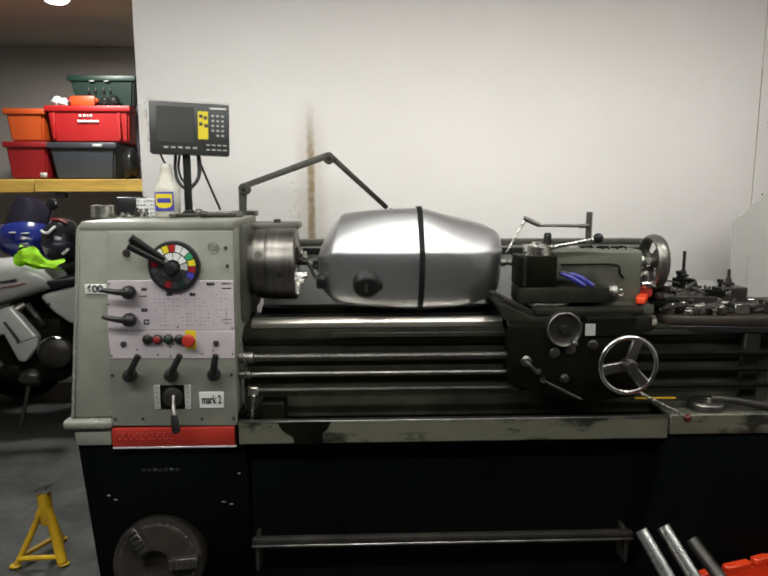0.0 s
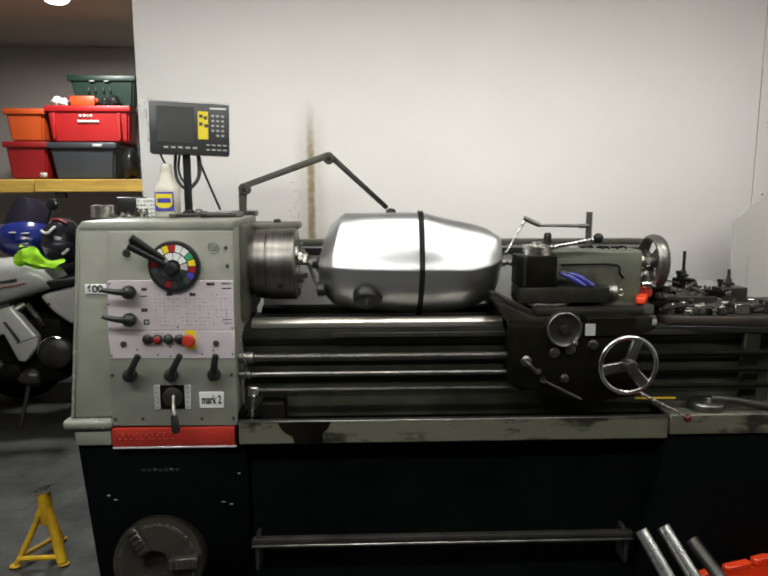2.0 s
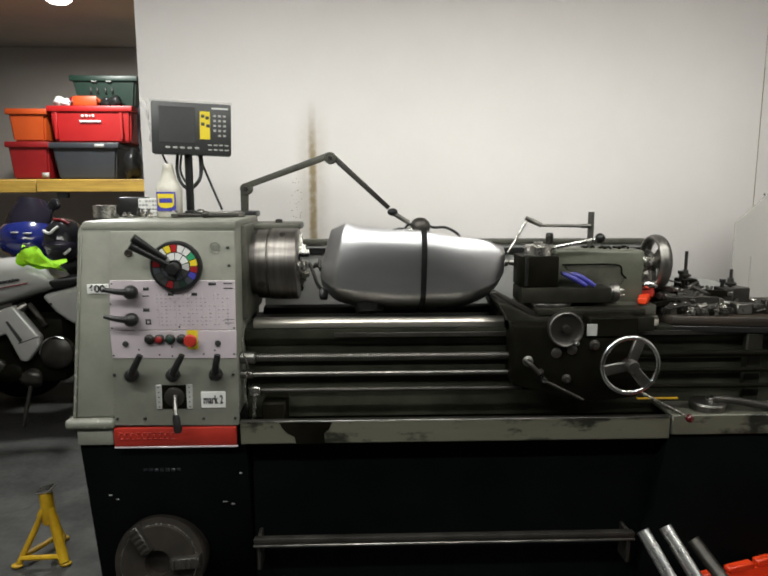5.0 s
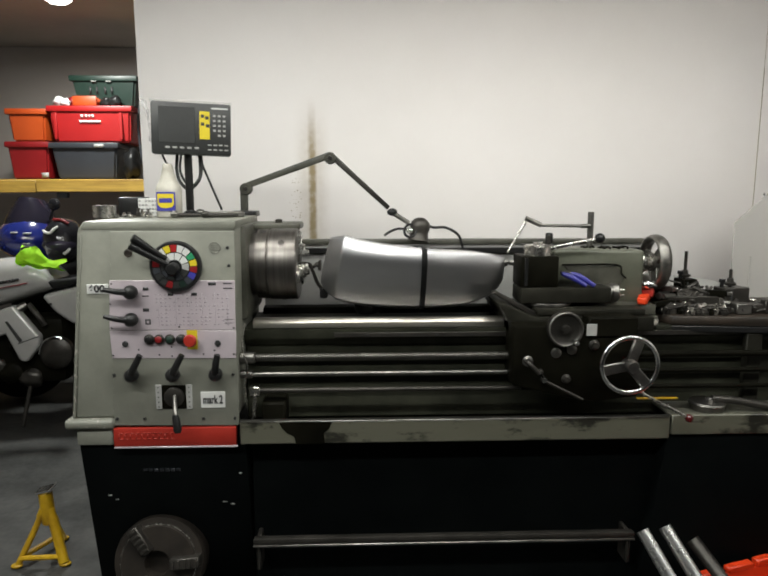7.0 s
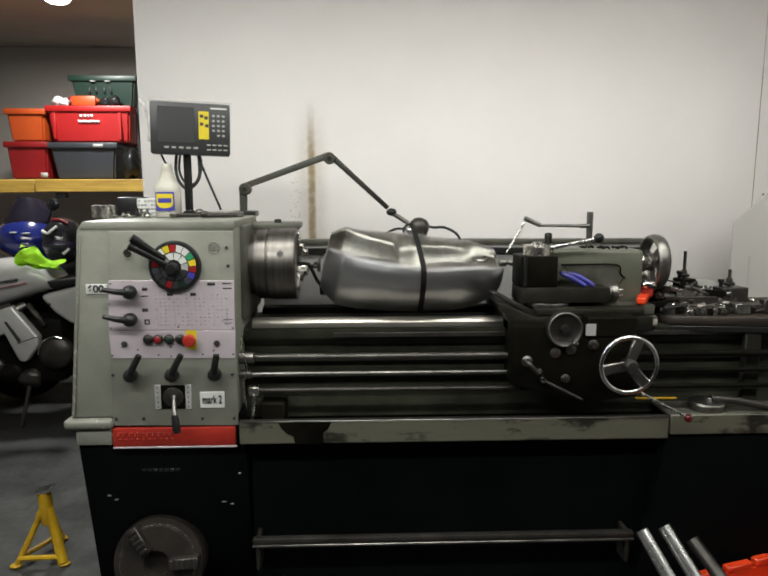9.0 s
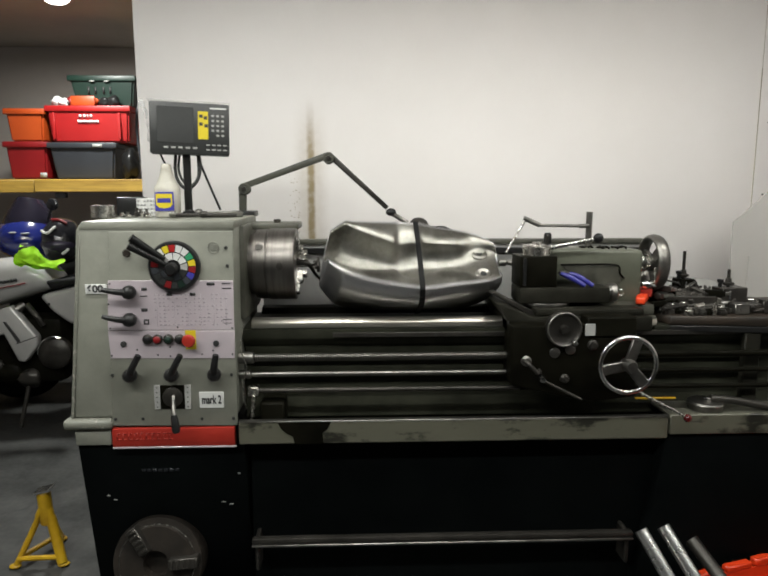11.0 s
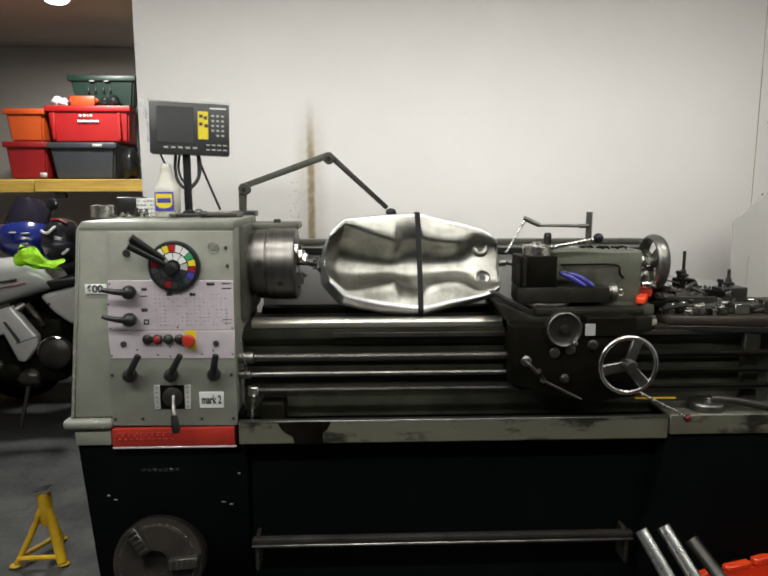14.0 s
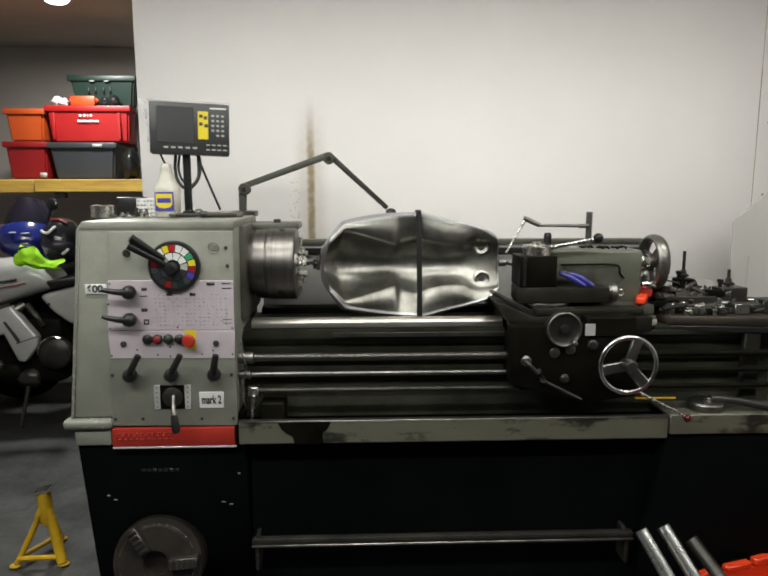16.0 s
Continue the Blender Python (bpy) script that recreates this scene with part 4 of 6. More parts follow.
def fuel_tank():
    t = thing("fuel_tank", "bare brushed aluminium motorcycle fuel tank strapped for turning", "fuel tank")
    length = TANK_LONG
    b = nb()
    rings = []
    stations = [0, 0.006, 0.014, 0.04, 0.07, 0.088, 0.098, 0.108, 0.125, 0.16, 0.2, 0.25, 0.3, 0.35, 0.39, 0.42, 0.432, 0.446, 0.47, 0.5, 0.53, 0.55, 0.568, 0.582, 0.6, 0.625, 0.65, 0.69, 0.73, 0.77, 0.8, 0.83, 0.86, 0.89, 0.92, 0.95, 0.972, 0.988, 1.0]
    shell_points = 0
    for s in stations:
        half = tank_outer(s)
        shell_points = len(half)
        half = half + tank_under(s, half[-1][0] + 0.006, half[-1][1] - 0.001)
        loop = half + [(-p, q) for p, q in half[-2:0:-1]]
        ring = []
        for p, q in loop:
            # the steering-head end leans: its lower part sits further back
            lean = 0.042 * min(1.0, max(0.0, (0.07 - q) / 0.17)) ** 1.3 * max(0.0, 1 - s / 0.4)
            dent = 0.0012 * noise.noise(Vector((s * 7, p * 12, q * 12)))
            ring.append(b.verts.new((-length / 2 + s * length + lean, -(q - SET_ROLL * p) + dent, p + SET_OFF)))
        rings.append(ring)
    k = len(rings[0])
    for a, c in zip(rings, rings[1:]):
        for i in range(k):
            f = b.faces.new((a[i], a[(i + 1) % k], c[(i + 1) % k], c[i]))
            f.material_index = 1 if shell_points - 1 <= i < k - shell_points + 1 else 0  # dull, unpolished underside, also darkened for the dark bed and floor it reflects
    for ring, sgn in ((rings[0], -1), (rings[-1], 1)):
        mid = sum((v.co for v in ring), Vector()) / k
        m = b.verts.new(mid + Vector((0.004 * sgn, -0.01, 0)))
        for i in range(k):
            b.faces.new((ring[i], ring[(i + 1) % k], m))
    bmesh.ops.recalc_face_normals(b, faces=b.faces)
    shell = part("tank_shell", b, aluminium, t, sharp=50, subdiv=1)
    shell.data.materials.append(raw_alloy_shaded)
    # filler cap
    cx = -0.1435
    cap = part("filler_cap", spin(nb(), (cx, -0.118, 0), (0.05, -1, 0), [(0, 0), (0, 0.043), (0.034, 0.043), (0.038, 0.04), (0.044, 0.039), (0.047, 0.036), (0.048, 0.014), (0.046, 0)], 30), black_plastic, t, "round black filler cap")
    # pointed tail that makes the cap a teardrop, and a worn key flap
    b = nb()
    outline = ((0.012, -0.04), (0.036, -0.024), (0.054, -0.006), (0.054, 0.006), (0.036, 0.024), (0.012, 0.04))
    lo = [b.verts.new((cx + x, -0.13, z)) for x, z in outline]
    hi = [b.verts.new((v.co.x - 0.003, -0.162, v.co.z * 0.92)) for v in lo]
    b.faces.new(lo)
    b.faces.new(hi)
    for i in range(6):
        b.faces.new((lo[i], lo[(i + 1) % 6], hi[(i + 1) % 6], hi[i]))
    bmesh.ops.recalc_face_normals(b, faces=b.faces)
    part("cap_tail", b, black_plastic, cap)
    part("key_flap", box(nb(), cx - 0.004, cx + 0.005, -0.169, -0.16, -0.014, 0.014, 0.003, 2), worn_steel, cap)
    # strap round the widest part, drawn straight across the underside
    b = nb()
    half = [(p + (0.0015 if p > 0.09 else 0.0), q + (0.0015 if q > 0.1 else 0.0)) for p, q in tank_outer(STRAP_AT)[:-1]]
    low = half[-1][1]
    half += [(half[-1][0] * 0.6, low - 0.004), (half[-1][0] * 0.3, low - 0.005), (0.0, low - 0.005)]
    line = half + [(-p, q) for p, q in half[-2:0:-1]]
    x0 = -length / 2 + STRAP_AT * length
    inner = [[b.verts.new((x0 + dx, -(q - SET_ROLL * p), p + SET_OFF)) for p, q in line] for dx in (-0.0085, 0.0085)]
    n = len(line)
    mid_q = 0.02
    outer = [[b.verts.new((x0 + dx, -(mid_q + (q - mid_q) * 1.03 - SET_ROLL * p), p * 1.022 + SET_OFF)) for p, q in line] for dx in (-0.0085, 0.0085)]
    for i in range(n):
        j = (i + 1) % n
        b.faces.new((outer[0][i], outer[0][j], outer[1][j], outer[1][i]))
        b.faces.new((inner[0][i], inner[1][i], inner[1][j], inner[0][j]))
        for q in (0, 1):
            b.faces.new((outer[q][i], outer[q][j], inner[q][j], inner[q][i]))
    bmesh.ops.recalc_face_normals(b, faces=b.faces)
    part("strap", b, rubber, t, "black webbing strap")
    # rear mounting lugs on the underside
    for z in (-0.052, 0.052):
        lug = part("mounting_lug", spin(nb(), (0.243, -0.02 + SET_ROLL * z, z), (0, 1, 0), [(0, 0), (0, 0.029), (0.018, 0.027), (0.022, 0.021), (0.018, 0.014), (0.017, 0)], 24), raw_alloy_shaded, t)
        part("bolt_hole", spin(nb(), (0.243, -0.004 + SET_ROLL * z, z), (0, 1, 0), [(0, 0), (0, 0.011), (0.0025, 0.011), (0.0025, 0)], 18), ink, lug)
    # drive fixture at the steering-head end
    fx = part("drive_bracket", box(nb(), -0.305, -0.295, -0.022, 0.012, -0.022, 0.022, 0.003, 1), dark_iron, t, "steel plate bracket on the front mount")
    part("bracket_bolt", rod(nb(), (-0.318, -0.005, 0.012), (-0.3, -0.005, 0.012), 0.006), dark_iron, fx)
    part("bracket_bolt", rod(nb(), (-0.318, -0.005, -0.012), (-0.3, -0.005, -0.012), 0.006), dark_iron, fx)
    dog = part("drive_dog", tube(nb(), bend([(-0.335, 0.0, 0.0), (-0.322, -0.03, -0.004), (-0.31, -0.065, -0.01), (-0.29, -0.095, -0.014)], 6), 0.006, 8), dark_iron, t, "bent dark driving bar with black clamp")
    part("dog_clamp", box(nb(), -0.302, -0.274, -0.118, -0.08, -0.034, 0.006, 0.008, 2), black_plastic, dog)
    part("centre_plug", rod(nb(), (0.3, 0, 0), (0.325, 0, 0), 0.012), worn_steel, t)
    return t


tank = fuel_tank()

# ---- things on and round the lathe ----


def readout():
    d = thing("digital_readout", "dark grey digital readout box with yellow keypad patch on post", "readout", (-0.567, 0.06, 1.244))
    part("post", rod(nb(), (0, 0, 0), (0, 0, 0.21), 0.013), black_plastic, d)
    part("foot", box(nb(), -0.03, 0.03, -0.03, 0.03, 0, 0.012, 0.003, 1), black_plastic, d)
    tilt = Matrix.Translation((0.014, 0, 0.2)) @ Matrix.Rotation(radians(13), 4, "Z") @ Matrix.Rotation(radians(1.4), 4, "Y")

    def flat(name, mat, parent, x0, x1, z0, z1, y0, y1, label="", bev=0.0008):
        b = box(nb(), x0, x1, y0, y1, z0, z1, bev, 1)
        bmesh.ops.transform(b, matrix=tilt, verts=b.verts)
        return part(name, b, mat, parent, label)
    b = box(nb(), -0.124, 0.124, -0.035, 0.04, 0, 0.164, 0.006, 2)
    bmesh.ops.transform(b, matrix=tilt, verts=b.verts)
    hs = part("housing", b, dark_shell, d)
    flat("display_window", dark_shell, hs, -0.102, 0.012, 0.036, 0.15, -0.0362, -0.0345, "blank dark display window")
    yp = flat("yellow_panel", yellow_print, hs, 0.025, 0.057, 0.05, 0.138, -0.0368, -0.0345, "yellow keypad patch with black keys")
    for x, z in ((0.029, 0.118), (0.043, 0.113), (0.029, 0.093), (0.045, 0.088)):
        flat("round_key", ink, yp, x, x + 0.011, z, z + 0.01, -0.0378, -0.0366, bev=0.0004)
    for r in range(5):
        for c in range(3):
            if r == 4 and c == 0:
                continue
            flat("key", pale_grey, hs, 0.067 + c * 0.0155, 0.076 + c * 0.0155, 0.122 - r * 0.0155, 0.1285 - r * 0.0155, -0.037, -0.0345)
    for r in range(2):
        for c in range(4):
            flat("key", pale_grey, hs, 0.05 + c * 0.0175, 0.062 + c * 0.0175, 0.03 - r * 0.015, 0.0345 - r * 0.015, -0.037, -0.0345)
    for c in range(5):
        flat("key", pale_grey, hs, -0.082 + c * 0.0225, -0.068 + c * 0.0225, 0.018, 0.0245, -0.037, -0.0345)
    flat("name_strip", white_print, hs, 0.062, 0.114, 0.146, 0.151, -0.037, -0.0345, "plain white strip")
    # loose dust bag hanging off the left end
    b = nb()
    rng = random.Random(5)
    rows = []
    for i in range(9):
        z = 0.17 - i * 0.0165
        rows.append([b.verts.new((-0.127 - 0.022 * abs(math.sin(1.1 + j * 0.9)) * (0.5 + 0.5 * math.sin(2 + i * 0.4)) - rng.uniform(0, 0.005) - (0.008 if i < 2 else 0), -0.04 + 0.085 * j / 6, z)) for j in range(7)])
    for p, q in zip(rows, rows[1:]):
        for j in range(6):
            b.faces.new((p[j], p[j + 1], q[j + 1], q[j]))
    bmesh.ops.solidify(b, geom=b.faces[:], thickness=0.0006)
    bmesh.ops.transform(b, matrix=tilt, verts=b.verts)
    part("dust_bag", b, film_clear, d, "clear crinkled plastic dust bag")
    b = box(nb(), -0.13, 0.127, -0.039, 0.044, 0.1665, 0.1695, 0.001, 1)
    bmesh.ops.transform(b, matrix=tilt, verts=b.verts)
    part("bag_fold", b, film_clear, d)
    part("cable_loop", tube(nb(), bend([(-0.04, 0.02, 0.205), (-0.044, 0.02, 0.15), (-0.03, 0.01, 0.11), (-0.004, 0.012, 0.09), (0.028, 0.01, 0.115), (0.04, 0.015, 0.16), (0.036, 0.02, 0.205)], 8), 0.0055, 8), dark_shell, d, "looped grey cable")
    part("cable_loop", tube(nb(), bend([(-0.03, 0.03, 0.205), (-0.036, 0.03, 0.155), (-0.022, 0.02, 0.12), (0.0, 0.022, 0.1), (0.03, 0.02, 0.13), (0.03, 0.03, 0.205)], 8), 0.004, 8), dark_shell, d)
    part("straight_cable", tube(nb(), bend([(0.028, 0.02, 0.205), (0.06, 0.02, 0.12), (0.1, 0.02, 0.02)], 8), 0.004, 8), black_plastic, d, "black cable running down")
    part("straight_cable", tube(nb(), bend([(-0.09, 0.02, 0.205), (-0.08, 0.02, 0.18), (-0.066, 0.01, 0.165)], 5), 0.0035, 8), black_plastic, d)


def bottle():
    d = thing("oil_bottle", "dirty white plastic oil bottle with blue and yellow label", "bottle", (-0.612, -0.02, 1.243), -8)
    b = nb()
    rings = []
    for z, w, dp in ((0, 0.036, 0.024), (0.004, 0.04, 0.027), (0.05, 0.0405, 0.028), (0.088, 0.041, 0.028), (0.096, 0.039, 0.027), (0.108, 0.031, 0.023), (0.125, 0.0235, 0.02), (0.138, 0.0195, 0.018), (0.15, 0.017, 0.016), (0.152, 0.0165, 0.0165), (0.166, 0.014, 0.014), (0.17, 0.012, 0.012)):
        rings.append([b.verts.new((math.copysign(abs(math.cos(a)) ** 0.75, math.cos(a)) * w, math.copysign(abs(math.sin(a)) ** 0.75, math.sin(a)) * dp, z)) for a in (2 * math.pi * i / 24 for i in range(24))])
    for p, q in zip(rings, rings[1:]):
        for i in range(24):
            b.faces.new((p[i], p[(i + 1) % 24], q[(i + 1) % 24], q[i]))
    b.faces.new(rings[0][::-1])
    b.faces.new(rings[-1])
    body = part("body", b, bottle_white, d)
    part("cap_ring", torus(nb(), (0, 0, 0.155), (0, 0, 1), 0.0155, 0.0018, 24, 6), bottle_white, body)
    lb = part("label", box(nb(), -0.029, 0.033, -0.0305, -0.0275, 0.022, 0.082, 0.001, 1), blue_print, d, "dark blue label with yellow shield shape")
    part("shield", prism(nb(), [(-0.025, 0.076), (0.029, 0.076), (0.029, 0.042), (0.02, 0.033), (0.002, 0.03), (-0.016, 0.033), (-0.025, 0.042)], 1, -0.0315, -0.03, 0.0004, 1), yellow_print, lb)
    part("label_bar", box(nb(), -0.02, 0.024, -0.0325, -0.031, 0.048, 0.062, 0.0004, 1), blue_print, lb)


def machine_lamp():
    d = thing("machine_lamp", "jointed grey work lamp with dark round head", "lamp", (-0.413, 0.17, 1.244))
    y = 0.03
    part("base", box(nb(), -0.04, 0.05, -0.03, 0.06, -0.006, 0.014, 0.004, 2), black_plastic, d)
    part("upright", prism(nb(), [(-0.012, 0.0), (0.012, 0.0), (0.016, 0.085), (0.005, 0.1), (-0.012, 0.085)], 1, y - 0.009, y + 0.009, 0.003, 1), worn_paint, d)

    def bar(p, q, w0, w1):
        p, q = Vector(p), Vector(q)
        nrm = Vector((-(q - p).z, 0, (q - p).x)).normalized()
        pts = [p + nrm * w0, q + nrm * w1, q - nrm * w1, p - nrm * w0]
        return prism(nb(), [(v.x, v.z) for v in pts], 1, y - 0.008, y + 0.008, 0.003, 2)
    part("lower_arm", bar((0.007, 0, 0.1), (0.304, 0, 0.207), 0.0105, 0.012), worn_paint, d)
    part("upper_arm", bar((0.31, 0, 0.208), (0.514, 0, 0.022), 0.0105, 0.0085), dark_iron, d)
    for x, z in ((0.009, 0.09), (0.307, 0.197)):
        j = part("joint", spin(nb(), (x, y + 0.016, z), (0, -1, 0), [(0, 0), (0, 0.021), (0.03, 0.021), (0.034, 0.018), (0.034, 0)], 26), worn_paint, d)
        part("joint_screw", spin(nb(), (x, y - 0.018, z), (0, -1, 0), [(0, 0), (0, 0.009), (0.006, 0.008), (0.007, 0)], 16), dark_iron, j)
    part("wrist", blob(nb(), (0.527, y, 0.008), (0.019, 0.014, 0.014)), black_plastic, d)
    part("neck", rod(nb(), (0.527, y, 0.006), (0.588, y, -0.032), 0.0085), worn_steel, d, "bright neck rod")
    hd = part("lamp_head", spin(nb(), (0.632, y + 0.012, -0.012), (-0.12, -0.12, -0.98), [(0, 0), (0.002, 0.014), (0.008, 0.025), (0.018, 0.033), (0.03, 0.037), (0.042, 0.036), (0.055, 0.032), (0.07, 0.034), (0.085, 0.04), (0.087, 0.036), (0.07, 0.03), (0.07, 0)], 28), dark_iron, d, "dark domed lamp head")
    part("head_flange", torus(nb(), (0.592, y - 0.012, -0.058), (-0.35, -0.9, 0.25), 0.023, 0.005, 26, 8), black_plastic, hd)
    part("head_screw", blob(nb(), (0.59, y - 0.018, -0.058), (0.013, 0.01, 0.013)), chrome, hd)
    part("lamp_cable", tube(nb(), bend([(0.64, y + 0.02, -0.03), (0.68, y + 0.05, -0.05), (0.73, y + 0.06, -0.052), (0.78, y + 0.06, -0.085), (0.8, y + 0.06, -0.16)], 8), 0.005, 8), black_plastic, d, "black cable")
    part("lamp_cable", tube(nb(), bend([(0.6, y + 0.03, -0.06), (0.56, y + 0.06, -0.055), (0.53, y + 0.06, -0.062), (0.5, y + 0.06, -0.08)], 8), 0.0045, 8), black_plastic, d)


def headstock_clutter():
    z = 1.2445
    d = thing("steel_bush", "short bright turned steel bush on the headstock", "bush", (-0.826, 0.0, z - 0.003))
    part("barrel", spin(nb(), (0, 0, 0), (0, 0, 1), [(0, 0.022), (0, 0.034), (0.002, 0.036), (0.039, 0.036), (0.041, 0.034), (0.041, 0.022), (0.02, 0.021), (0, 0.022)], 32), steel, d)
    d = thing("black_case", "small black plastic box on the headstock", "box", (-0.77, 0.12, z))
    part("case", box(nb(), -0.045, 0.045, -0.03, 0.03, 0, 0.062, 0.005, 2), black_plastic, d)
    d = thing("printed_carton", "small white carton with grey printed bars", "carton", (-0.705, 0.1, z), 5)
    cr = part("carton", box(nb(), -0.04, 0.04, -0.025, 0.025, 0, 0.058, 0.002, 1), white_print, d)
    rng = random.Random(7)
    for r in range(4):
        b = nb()
        for c in range(7):
            if rng.random() < 0.75:
                box(b, -0.037 + c * 0.0105, -0.03 + c * 0.0105, -0.0258, -0.0248, 0.008 + r * 0.013, 0.014 + r * 0.013)
        part("printed_row", b, pale_grey, cr)
    rng = random.Random(21)
    spots = [(-0.775 + 0.011 * i, rng.uniform(-0.05, 0.02)) for i in range(11)]
    for i, (x, y) in enumerate(spots):
        h = rng.uniform(0.008, 0.03) if 4 < i else rng.uniform(0.006, 0.018)
        r = rng.uniform(0.006, 0.011)
        d = thing("hex_nut", "loose steel nut among headstock clutter", "nut", (x, y, z), rng.uniform(0, 60), group="loose fittings on the headstock")
        part("nut_body", spin(nb(), (0, 0, 0), (0, 0, 1), [(0, 0), (0, r * 0.9), (0.002, r), (h * 0.5, r), (h * 0.5 + 0.002, r * 0.6), (h, r * 0.6), (h, 0)], 6 if i % 2 else 16), (worn_steel, steel, dark_iron)[i % 3], d)
    for i, (x, y, ln, a, m) in enumerate(((-0.535, -0.06, 0.09, 15, dark_iron), (-0.49, -0.02, 0.11, -20, black_plastic), (-0.46, 0.04, 0.12, 8, worn_steel), (-0.43, -0.09, 0.1, 30, dark_iron), (-0.475, 0.09, 0.13, -6, steel), (-0.53, 0.02, 0.08, 60, black_plastic))):
        d = thing("hand_tool", "small worn steel tool lying on the headstock", "tool", (x, y, z + 0.001), a, group="small tools on the headstock")
        part("shank", rod(nb(), (-ln / 2, 0, 0.007), (ln / 2, 0, 0.007), 0.0065, 0.0045), m, d)
        part("head", spin(nb(), (-ln / 2 + 0.004, 0, 0.011), (-1, 0, 0), [(0, 0), (0, 0.01), (0.012, 0.011), (0.02, 0.008), (0.021, 0)], 14), (worn_steel, m)[i % 2], d)
    d = thing("micrometer_stand", "flat bright steel block lying on the headstock", "block", (-0.415, -0.02, z), 12)
    part("block", box(nb(), -0.045, 0.04, -0.02, 0.02, 0, 0.018, 0.003, 1), worn_steel, d)


def pliers():
    d = thing("blue_pliers", "pliers with blue handles lying on compound slide", "pliers", (0.69, -0.1, 1.028), 0)
    for o in (0, 1):
        line = bend([(-0.05 + 0.028 * o, -0.015, 0.04), (-0.025 + 0.03 * o, -0.03, 0.03), (0.02 + 0.026 * o, -0.045, 0.004)], 6)
        part("handle", tube(nb(), line, [0.006 + 0.003 * math.sin(2.6 * i / (len(line) - 1) + 0.3) for i in range(len(line))], 10), blue_grip, d, "blue dipped handle")
    part("jaw", tube(nb(), [(-0.052, -0.012, 0.042), (-0.03, 0.0, 0.04), (0.03, 0.02, 0.012)], [0.005, 0.008, 0.006], 8), worn_steel, d)


def tool_board():
    zt = 0.93
    d = thing("tool_board", "stained wooden board shelf over the lathe bed end", "shelf board")
    part("board", prism(nb(), [(1.0, -0.13), (1.62, -0.2), (1.62, 0.22), (1.0, 0.22), (0.965, -0.02)], 2, zt - 0.0295, zt, 0.003, 1), tray_wood, d)
    part("board_edge", prism(nb(), [(0.995, -0.135), (1.62, -0.205), (1.62, -0.19), (1.005, -0.12)], 2, zt - 0.05, zt - 0.0305, 0.002, 1), black_plastic, d)
    part("support", box(nb(), 1.232, 1.285, -0.16, -0.135, 0.641, zt - 0.0515, 0.004, 1), slide_iron, d, "grey upright support bracket")
    # white papers under the tools
    p = thing("paper_sheet", "crumpled white paper sheet under the tools", "paper", (1.19, 0.16, zt + 0.001), 0)
    b = nb()
    grid = [[b.verts.new((-0.13 + 0.29 * i / 8, -0.1 + 0.2 * j / 5, 0.002 + 0.095 * (j / 5) * (1 - 0.4 * i / 8) + 0.006 * noise.noise(Vector((i * 0.7, j * 0.9, 2))))) for j in range(6)] for i in range(9)]
    for i in range(8):
        for j in range(5):
            b.faces.new((grid[i][j], grid[i + 1][j], grid[i + 1][j + 1], grid[i][j + 1]))
    bmesh.ops.solidify(b, geom=b.faces[:], thickness=0.001)
    part("sheet", b, white_print, p)
    # tool holders with studs
    for x, y, s, tall, lab in ((1.25, -0.01, 0.9, 0.05, "black quick-change tool holder with stud and nut"), (1.128, 0.06, 0.5, 0.085, "black tool holder with tall stud among tools")):
        h = thing("tool_holder", lab, "tool holder", (x, y, zt + 0.001), 8, group="tool holders on the board")
        z0 = 0.055 if tall < 0.06 else 0.075
        bd = part("holder_block", box(nb(), -0.045 * s, 0.06 * s, -0.03, 0.03, 0, z0 + 0.02, 0.003, 1), dark_iron if tall < 0.06 else oily, h)
        part("holder_slot", box(nb(), -0.02 * s, -0.012 * s, -0.032, -0.0295, 0.006, z0 + 0.012), ink, bd)
        part("stud", rod(nb(), (0, 0, z0 + 0.018), (0, 0, z0 + 0.03 + tall), 0.0055), dark_iron, h)
        part("knurled_nut", spin(nb(), (0, 0, z0 + 0.024), (0, 0, 1), [(0, 0), (0, 0.011), (0.004, 0.019), (0.01, 0.019), (0.013, 0.011), (0.026, 0.009), (0.027, 0)], 18), dark_iron, h)
        part("lock_screw", rod(nb(), (-0.034 * s, 0, z0 + 0.018), (-0.034 * s, 0, z0 + 0.045), 0.0065), black_plastic, h)
        part("screw_head", rod(nb(), (-0.034 * s, 0, z0 + 0.036), (-0.034 * s, 0, z0 + 0.047), 0.0105), black_plastic, h)
    # boring bars, tool bits and spanners in a heap
    rng = random.Random(31)
    heap = [(1.02, -0.06, 0.15, 25, 0.03, 0), (1.06, -0.07, 0.16, 8, 0.012, 1), (1.1, -0.05, 0.17, -4, 0.03, 1), (1.12, -0.08, 0.15, 4, 0.012, 1), (1.09, -0.02, 0.19, 22, 0.05, 2), (1.15, 0.0, 0.17, -28, 0.055, 0), (1.05, 0.01, 0.14, 38, 0.045, 2), (1.19, -0.03, 0.12, -35, 0.02, 2), (1.0, -0.03, 0.1, 60, 0.015, 0), (1.14, -0.1, 0.13, 2, 0.004, 1)]
    heap += [(1.0 + 0.013 * i + rng.uniform(-0.02, 0.02), rng.uniform(-0.02, 0.09), rng.uniform(0.07, 0.15), rng.uniform(-70, 70), rng.uniform(0.035, 0.075) * (1.15 - 0.05 * i), i % 3) for i in range(15)]
